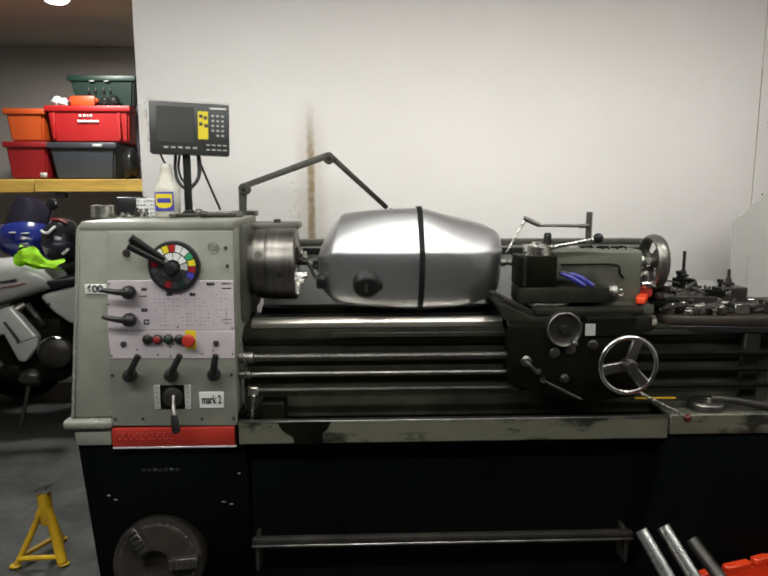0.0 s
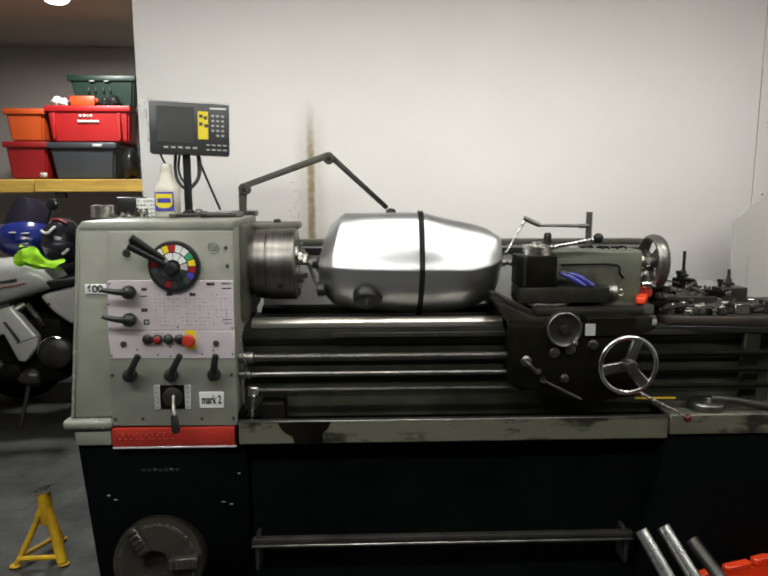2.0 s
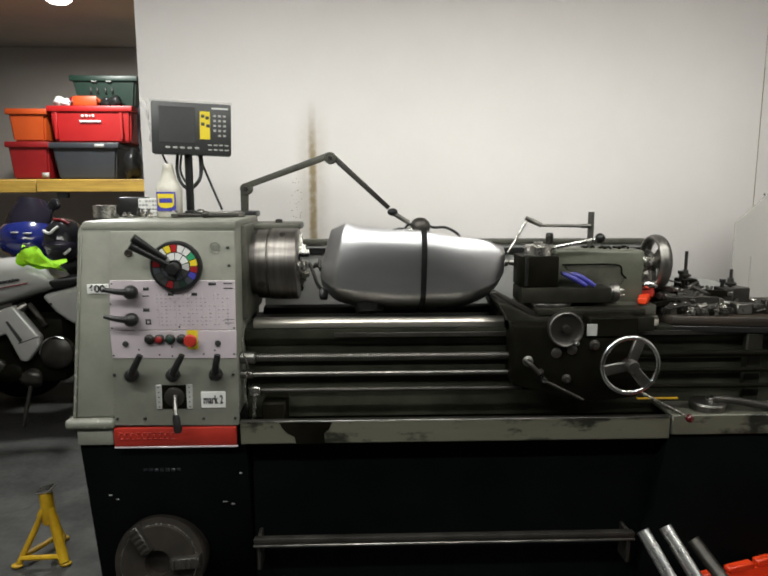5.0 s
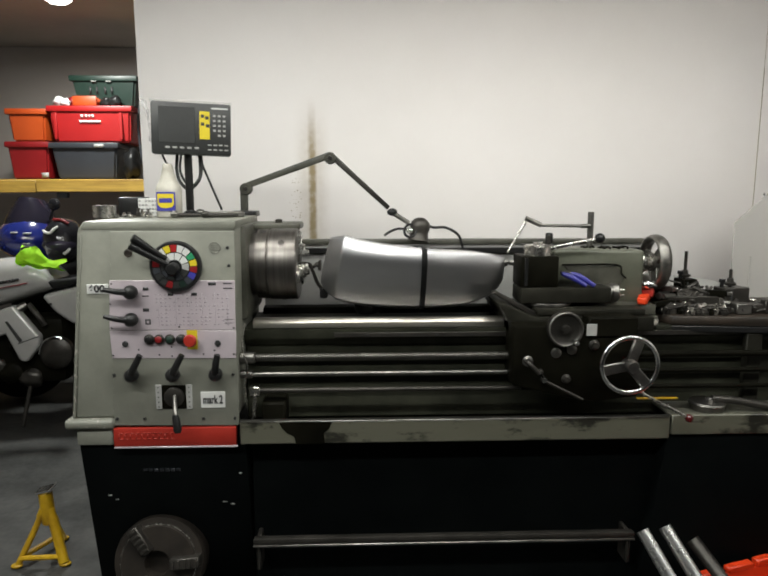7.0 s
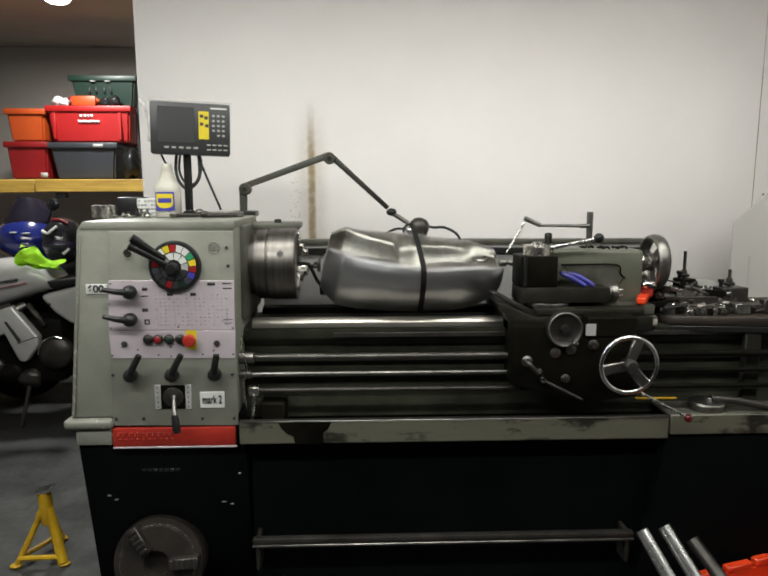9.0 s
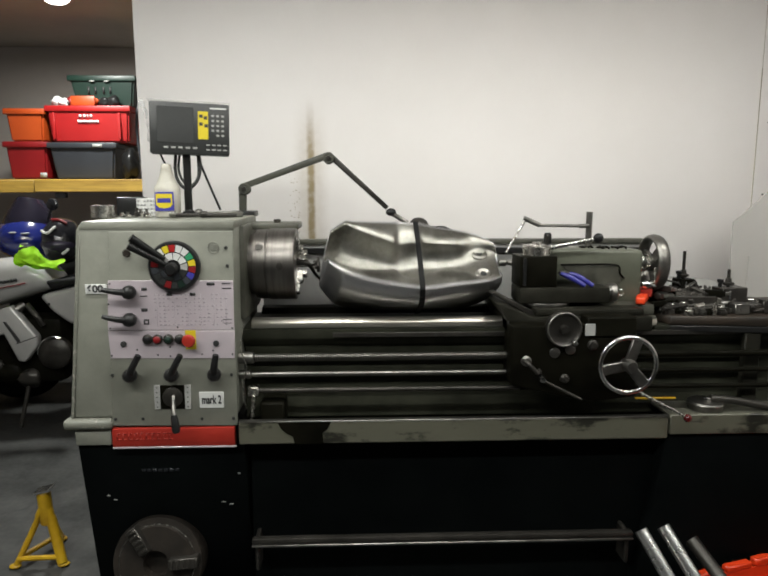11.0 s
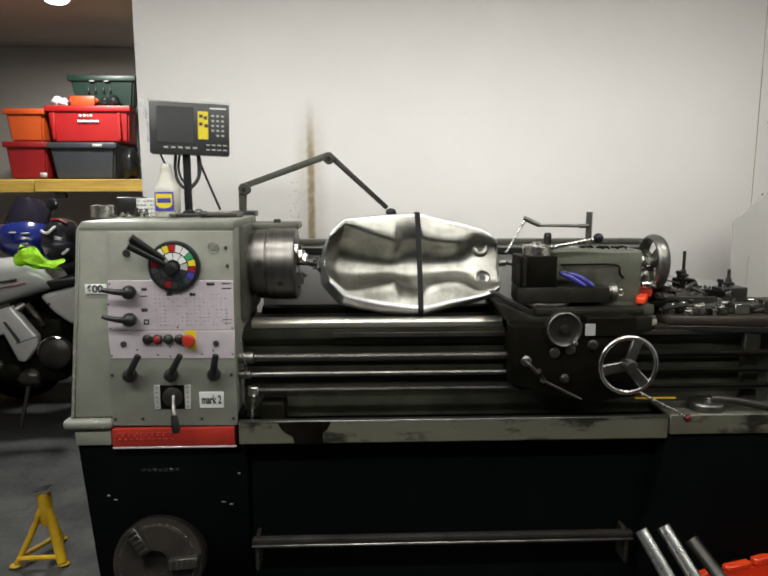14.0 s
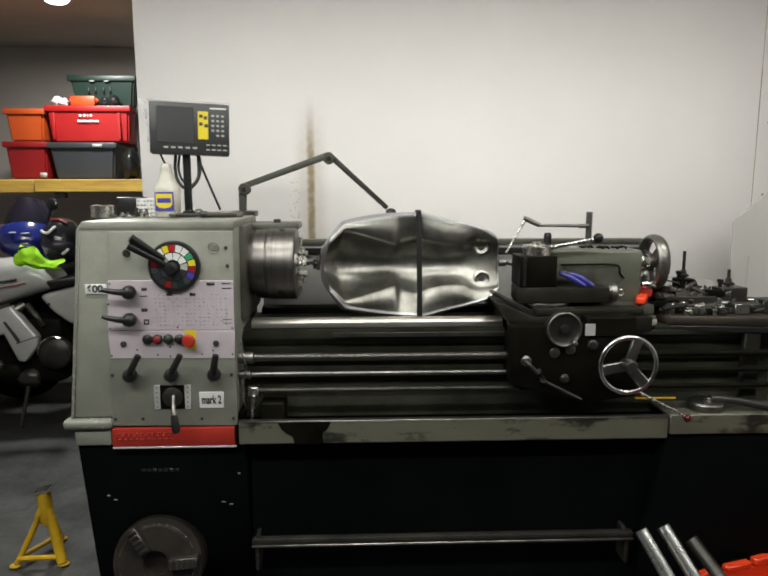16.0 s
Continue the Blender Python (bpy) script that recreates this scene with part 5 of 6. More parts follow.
    for i, (x, y, ln, a, z, k) in enumerate(heap):
        h = thing("boring_bar", "dark oily steel boring bar in the tool heap", "boring bar", (x, y, zt + 0.001 + (0 if z < 0.013 else z - 0.008)), a, group="boring bars on the board")
        m = (oily, dark_iron, worn_steel)[k]
        r = rng.uniform(0.008, 0.014)
        part("bar", prism(nb(), [(-r, 0), (r, 0), (r, 1.7 * r), (0.5 * r, 2 * r), (-r, 2 * r)], 0, -ln / 2, ln / 2, 0.002, 1) if k != 2 else rod(nb(), (-ln / 2, 0, r), (ln / 2, 0, r), r, r * 0.7), m, h)
        part("cutter", box(nb(), ln / 2 - 0.004, ln / 2 + 0.016, -r * 0.6, r * 0.6, r * 0.4, r * 1.6, 0.002, 1), worn_steel, h)
    for i in range(16):
        x, y = 1.0 + 0.021 * i + rng.uniform(-0.008, 0.008), rng.uniform(-0.1, -0.04)
        if 1.04 < x < 1.18:
            y = rng.uniform(-0.125, -0.115)
        r = rng.uniform(0.008, 0.016)
        h = thing("tool_fitting", "small steel fitting in the tool heap", "fitting", (x, y, zt + 0.001), rng.uniform(0, 180), group="fittings on the board")
        hh = rng.uniform(0.014, 0.036)
        part("collar", spin(nb(), (0, 0, 0), (0, 0, 1), [(0, 0), (0, r * 0.9), (0.002, r), (hh * 0.6, r), (hh * 0.65, r * 0.7), (hh, r * 0.65), (hh, 0)], (6, 14, 16)[i % 3]), (dark_iron, worn_steel, oily, steel)[i % 4], h)
    for x, y, sx, sz, m in ((1.24, -0.1, 0.05, 0.035, worn_steel), (1.3, -0.08, 0.06, 0.03, dark_iron), (1.345, -0.09, 0.05, 0.045, dark_iron)):
        h = thing("steel_block", "small machined steel block on the tool board", "block", (x, y, zt + 0.001), rng.uniform(-12, 12), group="steel blocks on the board")
        part("block", box(nb(), -sx / 2, sx / 2, -0.02, 0.02, 0, sz, 0.003, 1), m, h)
    # greasy small bits filling the heap between the bars
    fill, glint = nb(), nb()
    for i in range(130):
        x, y = 1.0 + 0.36 * rng.random() ** 1.3, rng.uniform(-0.1, 0.11)
        crest = 0.075 * max(0.0, 1 - abs(x - 1.1) / 0.22) * max(0.2, 1 - abs(y - 0.03) / 0.12)
        top = zt + 0.014 + crest * rng.uniform(0.6, 1.1)
        a, ln, r = rng.uniform(0, math.pi), rng.uniform(0.012, 0.05), rng.uniform(0.004, 0.009)
        dx, dy = ln * math.cos(a), ln * math.sin(a)
        target = glint if i % 4 == 0 else fill
        rod(target, (x - dx, y - dy * 0.6, top), (x + dx, y + dy * 0.6, top + rng.uniform(-0.02, 0.02)), r, r * rng.uniform(0.6, 1), n=8)
    blob(fill, (1.1, 0.03, zt + 0.02), (0.12, 0.08, 0.045), 4, 0.35, 20, 10)
    hp = thing("small_tool_heap", "heap of greasy bits, pins and small tools on board", "tool heap")
    part("dark_mass", fill, dark_iron, hp)
    part("bright_mass", glint, steel, hp, "bare bright steel bits")
    c = thing("red_clamp", "bright red painted steel clamp beside the tailstock", "clamp", (0.948, -0.03, 0.968), -28)
    part("jaw", box(nb(), -0.02, 0.03, -0.015, 0.06, 0.01, 0.038, 0.004, 1), red_paint, c)
    part("frame", prism(nb(), [(-0.012, -0.115), (0.016, -0.11), (0.02, 0.02), (-0.018, 0.02)], 2, 0.0, 0.022, 0.004, 1), crate_red, c, "orange-red clamp arm")


def floor_items():
    # spare chuck leaning on the cabinet
    c = thing("spare_chuck", "rusty iron lathe chuck leaning against the cabinet on floor", "chuck", (-0.643, -0.235, 0.172))
    lean = Matrix.Rotation(radians(-12.5), 4, "X")
    def add(name, b, mat, parent, label=""):
        bmesh.ops.transform(b, matrix=lean, verts=b.verts)
        return part(name, b, mat, parent, label)
    body = add("chuck_body", spin(nb(), (0, 0.1, 0), (0, -1, 0), [(0, 0), (0, 0.13), (0.006, 0.141), (0.075, 0.141), (0.083, 0.138), (0.085, 0.119), (0.098, 0.114), (0.1, 0.04), (0.07, 0.038), (0.07, 0)], 56), rust_iron, c)
    # thin steel ring added to draw the highlight round the chuck face
    add("bright_ring", torus(nb(), (0, 0.013, 0), (0, 1, 0), 0.118, 0.002, 60, 6), steel, body, "bright ring in place of a highlight")
    for k in range(3):
        b = nb()
        box(b, -0.017, 0.017, -0.028, 0.02, 0.045, 0.135, 0.003, 1)
        for i in range(5):
            box(b, -0.014, 0.014, -0.032, -0.028, 0.052 + i * 0.017, 0.06 + i * 0.017, 0.001, 1)
        bmesh.ops.transform(b, matrix=Matrix.Rotation(radians(-34 + 120 * k), 4, "Y"), verts=b.verts)
        add("jaw", b, dark_iron, c)
    # axle stand
    s = thing("axle_stand", "yellow painted steel axle stand on the concrete floor", "axle stand", (-1.135, 0.1, 0), 6)
    post = part("post", rod(nb(), (0.005, -0.01, 0.14), (-0.002, -0.01, 0.262), 0.0235), yellow_paint, s)
    part("saddle", prism(nb(), [(-0.03, -0.008), (-0.027, -0.012), (0.026, -0.003), (0.03, 0.012), (0.026, 0.011), (0.02, 0.005), (-0.023, -0.003)], 1, -0.035, 0.02, 0.002, 1), chrome, s, "bright worn saddle plate")
    bpy.data.objects[s.children[-1].name].matrix_basis = pose(0.0, 0, 0.272)
    for i, (x, y) in enumerate(((-0.1, -0.05), (0.065, -0.06), (0.0, 0.12))):
        lg = part("leg", tube(nb(), bend([(0.004 + x * 0.12, -0.01 + y * 0.08, 0.2), (x * 0.45, y * 0.4, 0.12), (x * 0.95, y, 0.012)], 6), [0.015] * 3 + [0.018 if i == 1 else 0.011] * 10, 10), yellow_paint, s)
        part("foot", blob(nb(), (x, y, 0.008), (0.021, 0.017, 0.008)), yellow_paint, lg)
    for a, b2 in (((-0.088, -0.05), (0.055, -0.058)), ((-0.088, -0.045), (0.0, 0.105)), ((0.055, -0.05), (0.0, 0.105))):
        part("brace", tube(nb(), [(a[0], a[1], 0.034), (b2[0], b2[1], 0.034)], 0.0095, 8), yellow_paint, s)
    # bright bars leaning out of an orange crate
    o = thing("orange_crate", "open orange-red plastic crate on floor beside the lathe", "crate", (1.27, -0.42, 0), 16)
    wall = [("side", (-0.2, 0.24, -0.16, -0.145, 0.004, 0.13)), ("side", (-0.2, 0.24, 0.145, 0.16, 0.004, 0.14)), ("end", (-0.2, -0.185, -0.145, 0.145, 0.004, 0.13)), ("end", (0.225, 0.24, -0.145, 0.145, 0.004, 0.13)), ("base", (-0.2, 0.24, -0.16, 0.16, 0.0, 0.0035))]
    for nm, q in wall:
        part(nm, box(nb(), *q, 0.001, 1), crate_red, o)
    part("rim", box(nb(), -0.21, 0.25, -0.175, -0.1605, 0.11, 0.132, 0.004, 1), crate_red, o)
    for i in range(4):
        part("rim_tab", box(nb(), -0.2 + i * 0.115, -0.1 + i * 0.115, 0.142, 0.17, 0.1405, 0.156 + 0.004 * i, 0.004, 1), crate_red, o)
    for x0, z0, x1, z1, y, m, hollow in ((0.837, 0.325, 0.985, 0.03, -0.36, bar_steel, 0), (0.909, 0.33, 1.063, 0.03, -0.35, bar_steel, 0), (1.004, 0.28, 1.17, 0.03, -0.34, dark_iron, 1)):
        b = thing("steel_bar", "polished round steel bar leaning in the orange crate" if not hollow else "dark steel tube leaning in the orange crate", "bar", group="bars in the crate")
        p0, p1 = Vector((x0, y, z0)), Vector((x1, -0.6, z1))
        d = (p0 - p1).length
        prof = [(0, 0), (0, 0.0195), (d - 0.002, 0.0195), (d, 0.0175), (d, 0)] if not hollow else [(0, 0.014), (0, 0.02), (d - 0.002, 0.02), (d, 0.0185), (d, 0.0145), (d * 0.5, 0.014), (0, 0.014)]
        part("round_bar", spin(nb(), p1, p0 - p1, prof, 26), m, b)


def tray_items():
    d = thing("clamp_lever_ring", "bright brass-coloured ring with dark lever on the tray end", "clamp", (1.1, -0.19, 0.641), 0)
    part("ring", spin(nb(), (0, 0, 0), (0, 0, 1), [(0, 0), (0, 0.05), (0.02, 0.055), (0.026, 0.052), (0.026, 0)], 32), worn_steel, d)
    part("bolt", spin(nb(), (0, -0.01, 0.026), (0, 0, 1), [(0, 0), (0, 0.013), (0.012, 0.013), (0.016, 0.009), (0.016, 0)], 6), chrome, d)
    part("lever", tube(nb(), bend([(0.01, -0.01, 0.036), (0.08, -0.02, 0.032), (0.2, -0.03, 0.012)], 8), 0.0125, 10), dark_iron, d, "thick dark lever")


readout()
bottle()
machine_lamp()
headstock_clutter()
pliers()
tool_board()
floor_items()
tray_items()

# ---- the back of the workshop ----


def crate(name, label, mat, x0, x1, y0, y1, z0, z1, taper=0.03, ribs=0, lid=None):
    """A tapered storage crate with a rim, ribs and hand slots, or an attached lid."""
    c = thing(name, label, "crate", ((x0 + x1) / 2, (y0 + y1) / 2, z0), group="storage crates on the shelf")
    w, d, h = (x1 - x0) / 2, (y1 - y0) / 2, z1 - z0
    b = nb()
    lo = [b.verts.new(p) for p in ((-w + taper, -d + taper, 0), (w - taper, -d + taper, 0), (w - taper, d - taper, 0), (-w + taper, d - taper, 0))]
    hi = [b.verts.new(p) for p in ((-w, -d, h), (w, -d, h), (w, d, h), (-w, d, h))]
    b.faces.new(lo[::-1])
    b.faces.new(hi)
    for i in range(4):
        b.faces.new((lo[i], lo[(i + 1) % 4], hi[(i + 1) % 4], hi[i]))
    bmesh.ops.bevel(b, geom=b.edges[:], offset=0.012, segments=2, affect="EDGES")
    part("bin", b, mat, c)
    part("rim", box(nb(), -w - 0.012, w + 0.012, -d - 0.012, d + 0.012, h - 0.035, h + 0.003, 0.006, 2), mat, c)
    if lid:
        l = part("lid", box(nb(), -w - 0.008, w + 0.008, -d - 0.008, d + 0.008, h + 0.0035, h + 0.022, 0.006, 2), lid, c)
    for i in range(ribs):
        x = -w + 0.06 + (2 * w - 0.12) * i / max(1, ribs - 1)
        part("rib", box(nb(), x - 0.006, x + 0.006, -d - 0.008, -d + taper * 0.7, h * 0.35, h - 0.036, 0.002, 1), mat, c)
    return c


def shelf_goods():
    s = thing("timber_shelf", "yellowish pine shelf with deep front beams", "shelf")
    part("shelf_board", box(nb(), -3.2, -0.95, 2.38, 2.98, 1.385, 1.4, 0.003, 1), pine, s)
    part("front_beam", box(nb(), -2.168, -0.95, 2.32, 2.376, 1.315, 1.398, 0.004, 1), pine, s)
    part("end_beam", box(nb(), -3.2, -2.174, 2.335, 2.376, 1.31, 1.394, 0.004, 1), pine, s)
    part("post", box(nb(), -2.62, -2.53, 2.25, 2.33, 0.0, 1.42, 0.004, 1), pine, s)
    part("post", box(nb(), -1.3, -1.21, 2.39, 2.48, 0.0, 1.38, 0.004, 1), pine, s)
    part("hanger", box(nb(), -2.04, -1.97, 2.33, 2.37, 1.275, 1.312, 0.003, 1), black_plastic, s)
    z = 1.4005
    crate("storage_crate", "dark red lidded crate with white label", dull_red, -2.39, -2.115, 2.42, 2.86, z, z + 0.248, 0.02)
    crate("storage_crate", "orange crate stacked on a dark red crate", orange_plastic, -2.37, -2.12, 2.42, 2.84, z + 0.2525, z + 0.465, 0.018, 0)
    g = crate("storage_crate", "grey plastic crate with small white label", grey_plastic, -2.1, -1.655, 2.42, 2.84, z, z + 0.243, 0.03, 0)
    part("label_patch", box(nb(), 0.075, 0.14, -0.224, -0.2225, 0.212, 0.236), pale_grey, g)
    r = crate("storage_crate", "bright red crate with faded white printed bars", red_plastic, -2.095, -1.55, 2.42, 2.84, z + 0.2475, z + 0.485, 0.018, 0)
    for x0, z0, x1, z1 in ((-0.06, 0.165, -0.045, 0.183), (-0.032, 0.165, -0.017, 0.183), (-0.006, 0.165, 0.001, 0.183), (0.012, 0.165, 0.027, 0.183)):
        part("printed_bar", box(nb(), x0, x1, -0.214, -0.1995, z0, z1), white_print, r)
    for i in range(8):
        part("printed_bar", box(nb(), -0.072 + i * 0.018, -0.058 + i * 0.018, -0.212, -0.1985, 0.13, 0.146), white_print, r)
    for x in (0.205, -0.23):
        part("corner_rib", box(nb(), x - 0.01, x + 0.01, -0.218, -0.19, 0.02, 0.196, 0.003, 1), red_plastic, r)
    gr = crate("storage_crate", "dark green ventilated crate on top of the stack", green_plastic, -1.965, -1.53, 2.5, 2.88, z + 0.49, z + 0.695, 0.03, 0)
    for x in (-0.1, -0.055, 0.0, 0.045):
        part("slot", box(nb(), x, x + 0.012, -0.186, -0.178, 0.09, 0.135), ink, gr)
    for x in (-0.08, 0.02):
        part("clip", box(nb(), x, x + 0.035, -0.206, -0.2, 0.165, 0.172), pale_grey, gr)
    lb = bpy.data.objects["storage_crate"]
    part("label_patch", box(nb(), 0.075, 0.12, -0.2045, -0.196, 0.012, 0.045), pale_grey, lb)
    o = thing("orange_bag", "orange fabric bag lying on the red crate", "bag", (-1.86, 2.49, z + 0.4885))
    b = blob(nb(), (0, 0, 0.035), (0.085, 0.05, 0.035), 3, 0.3, 18, 10)
    box(b, -0.08, 0.08, -0.052, -0.04, 0.002, 0.068, 0.008, 2)
    part("bag", b, orange_plastic, o)
    for i, (x, y, m, lab, rr) in enumerate(((-2.05, 2.5, white_print, "crumpled white cloth on the red crate", 0.034), (-2.0, 2.47, white_print, "crumpled white cloth on the red crate", 0.027), (-1.965, 2.52, dull_red, "dark red cloth bundle on the red crate", 0.033), (-1.72, 2.46, black_plastic, "black cloth bundle on the red crate", 0.03), (-1.66, 2.46, black_plastic, "black cloth bundle on the red crate", 0.034))):
        c = thing("cloth_bundle", lab, "cloth", (x, y, z + 0.4885), group="cloths on the crates")
        part("cloth", blob(nb(), (0, 0, rr * 0.97), (rr * 1.3, rr, rr), i + 4, 0.45, 16, 10), m, c)
    b = thing("black_bag", "black soft bag beside the grey crate", "bag", (-1.58, 2.5, z))
    part("bag", blob(nb(), (0, 0, 0.1), (0.06, 0.09, 0.1), 8, 0.35, 18, 12), black_plastic, b)
    p = thing("grey_hose", "thin grey hose hanging beside the crates", "hose", (-1.5, 2.5, z))
    part("hose", tube(nb(), bend([(0.02, 0.0, 0.008), (-0.01, 0.0, 0.12), (-0.035, 0.02, 0.3), (-0.03, 0.02, 0.44), (-0.008, 0.04, 0.56)], 8), 0.009, 8), grey_plastic, p)


def silver_motorcycle():
    d = thing("silver_motorcycle", "parked silver motorcycle with dark engine and panels", "motorcycle", (-1.9, 1.6, 0), 0)

    def panel(name, pts, y0, y1, mat, parent=None, bev=0.02, label=""):
        return part(name, prism(nb(), [(x + 1.9, z) for x, z in pts], 1, y0, y1, bev, 3), mat, parent or d, label)
    # tank cover: a swelling loft along x
    b = nb()
    rings = []
    for s in range(13):
        f = s / 12
        x = -0.5 + 0.709 * f ** 0.8
        half = 0.15 * (1 - 0.3 * f ** 5) + 0.01
        top = float(np.interp(x, (-0.5, -0.06, 0.06, 0.111, 0.148, 0.183, 0.209), (0.92, 0.955, 0.953, 0.937, 0.907, 0.853, 0.822)))
        bot = float(np.interp(x, (-0.5, -0.08, 0.028, 0.123, 0.209), (0.6, 0.69, 0.725, 0.76, 0.795)))
        if f > 0.95:
            half *= 0.85
        ring = []
        for k in range(16):
            a = 2 * math.pi * k / 16
            sx, sz = math.sin(a), math.cos(a)
            ring.append(b.verts.new((x, half * math.copysign(abs(sx) ** 0.7, sx), (top + bot) / 2 + (top - bot) / 2 * math.copysign(abs(sz) ** 0.75, sz))))
        rings.append(ring)
    for p, q in zip(rings, rings[1:]):
        for k in range(16):
            b.faces.new((p[k], p[(k + 1) % 16], q[(k + 1) % 16], q[k]))
    b.faces.new(rings[0])
    b.faces.new(rings[-1])
    bmesh.ops.recalc_face_normals(b, faces=b.faces)
    cov = part("tank_cover", b, silver_paint, d, "pale silver tank cover", sharp=60, subdiv=1)
    part("trim_line", tube(nb(), bend([(-0.12, -0.166, 0.79), (0.0, -0.163, 0.81), (0.07, -0.155, 0.825)], 5), 0.003, 6), dull_red, cov)
    bd = nb()
    for i in range(6):
        box(bd, -0.075 + i * 0.018, -0.063 + i * 0.018, -0.168, -0.158, 0.822 + i * 0.003, 0.836 + i * 0.003)
    part("badge_bars", bd, ink, cov)
    part("badge_roundel", spin(nb(), (-0.095, -0.155, 0.825), (0, -1, 0), [(0, 0), (0, 0.017), (0.01, 0.016), (0.012, 0)], 18), ink, cov)
    panel("tail_panel", [(-1.786, 0.744), (-1.72, 0.765), (-1.45, 0.83), (-1.3, 0.86), (-1.3, 0.7), (-1.5, 0.6), (-1.62, 0.58), (-1.713, 0.65)], -0.12, 0.12, silver_paint, bev=0.025, label="silver tail panel")
    part("panel_screw", rod(nb(), (0.17, -0.125, 0.7), (0.17, -0.118, 0.7), 0.008), ink, d)
    seat = panel("seat", [(-1.74, 0.83), (-1.6, 0.845), (-1.3, 0.9), (-1.3, 0.862), (-1.5, 0.83), (-1.71, 0.78)], -0.13, 0.13, rubber, bev=0.015, label="black seat")
    side = panel("side_panel", [(-2.3, 0.66), (-2.01, 0.668), (-1.916, 0.7), (-1.785, 0.523), (-1.79, 0.47), (-1.86, 0.38), (-1.9, 0.385), (-1.967, 0.54), (-2.023, 0.52), (-2.3, 0.5)], -0.17, -0.11, silver_paint, bev=0.014, label="silver side fairing panel")
    part("vent_slot", prism(nb(), [(-0.062, 0.61), (-0.047, 0.615), (0.025, 0.505), (0.008, 0.49)], 1, -0.1735, -0.165, 0.003, 1), ink, side)
    part("seam", prism(nb(), [(0.0, 0.49), (0.115, 0.53), (0.115, 0.525), (0.0, 0.484)], 1, -0.1725, -0.168), ink, side)
    eng = part("engine", box(nb(), -0.35, 0.22, -0.1, 0.1, 0.24, 0.62, 0.04, 2), oily, d, "dark oily engine")
    for i, (x, z, r) in enumerate(((-0.2, 0.33, 0.07), (-0.08, 0.3, 0.06), (0.02, 0.27, 0.055), (-0.02, 0.44, 0.05))):
        part("crankcase_lump", blob(nb(), (x, -0.1, z), (r * 1.3, 0.035, r), i + 3, 0.3, 16, 10), oily if i % 2 else dark_iron, eng)
    part("clutch_cover", spin(nb(), (0.18, -0.09, 0.42), (0, -1, 0), [(0, 0), (0, 0.095), (0.035, 0.092), (0.05, 0.075), (0.06, 0.03), (0.061, 0)], 32), dark_iron, eng)
    part("cover_rim", tube(nb(), bend([(0.1, -0.148, 0.42), (0.11, -0.15, 0.46), (0.14, -0.152, 0.5), (0.19, -0.15, 0.52), (0.23, -0.145, 0.51)], 6), 0.004, 8), chrome, eng)
    part("carburettor", spin(nb(), (-0.015, -0.13, 0.665), (0.3, 0.2, 0.2), [(0, 0), (0, 0.024), (0.03, 0.026), (0.06, 0.02), (0.06, 0)], 16), worn_steel, eng)
    part("hose", tube(nb(), bend([(0.05, -0.12, 0.7), (0.1, -0.13, 0.64), (0.13, -0.12, 0.58)], 5), 0.015, 8), dark_iron, eng)
    for x in (-0.62, 0.62):
        w = part("wheel", torus(nb(), (x, 0, 0.305), (0, 1, 0), 0.245, 0.06, 48, 12), rubber, d, "black motorcycle wheel")
        part("rim", torus(nb(), (x, 0, 0.305), (0, 1, 0), 0.19, 0.018, 40, 8), silver_dark, w)
        part("hub", rod(nb(), (x, -0.07, 0.305), (x, 0.07, 0.305), 0.05), dark_iron, w)
        for k in range(5):
            a = 2 * math.pi * k / 5
            part("spoke", rod(nb(), (x + 0.04 * math.cos(a), 0, 0.305 + 0.04 * math.sin(a)), (x + 0.185 * math.cos(a), 0, 0.305 + 0.185 * math.sin(a)), 0.015), silver_dark, w)
    part("fork", rod(nb(), (-0.62, -0.09, 0.3), (-0.42, -0.07, 0.9), 0.024), dark_iron, d)
    part("stand_leg", rod(nb(), (0.02, -0.1, 0.25), (-0.02, -0.16, 0.0), 0.012), dark_iron, d)
    part("bar", tube(nb(), bend([(-0.42, 0.3, 1.0), (-0.44, 0.0, 0.98), (-0.36, -0.3, 0.99), (-0.22, -0.36, 0.98)], 6), 0.014, 8), chrome, d)


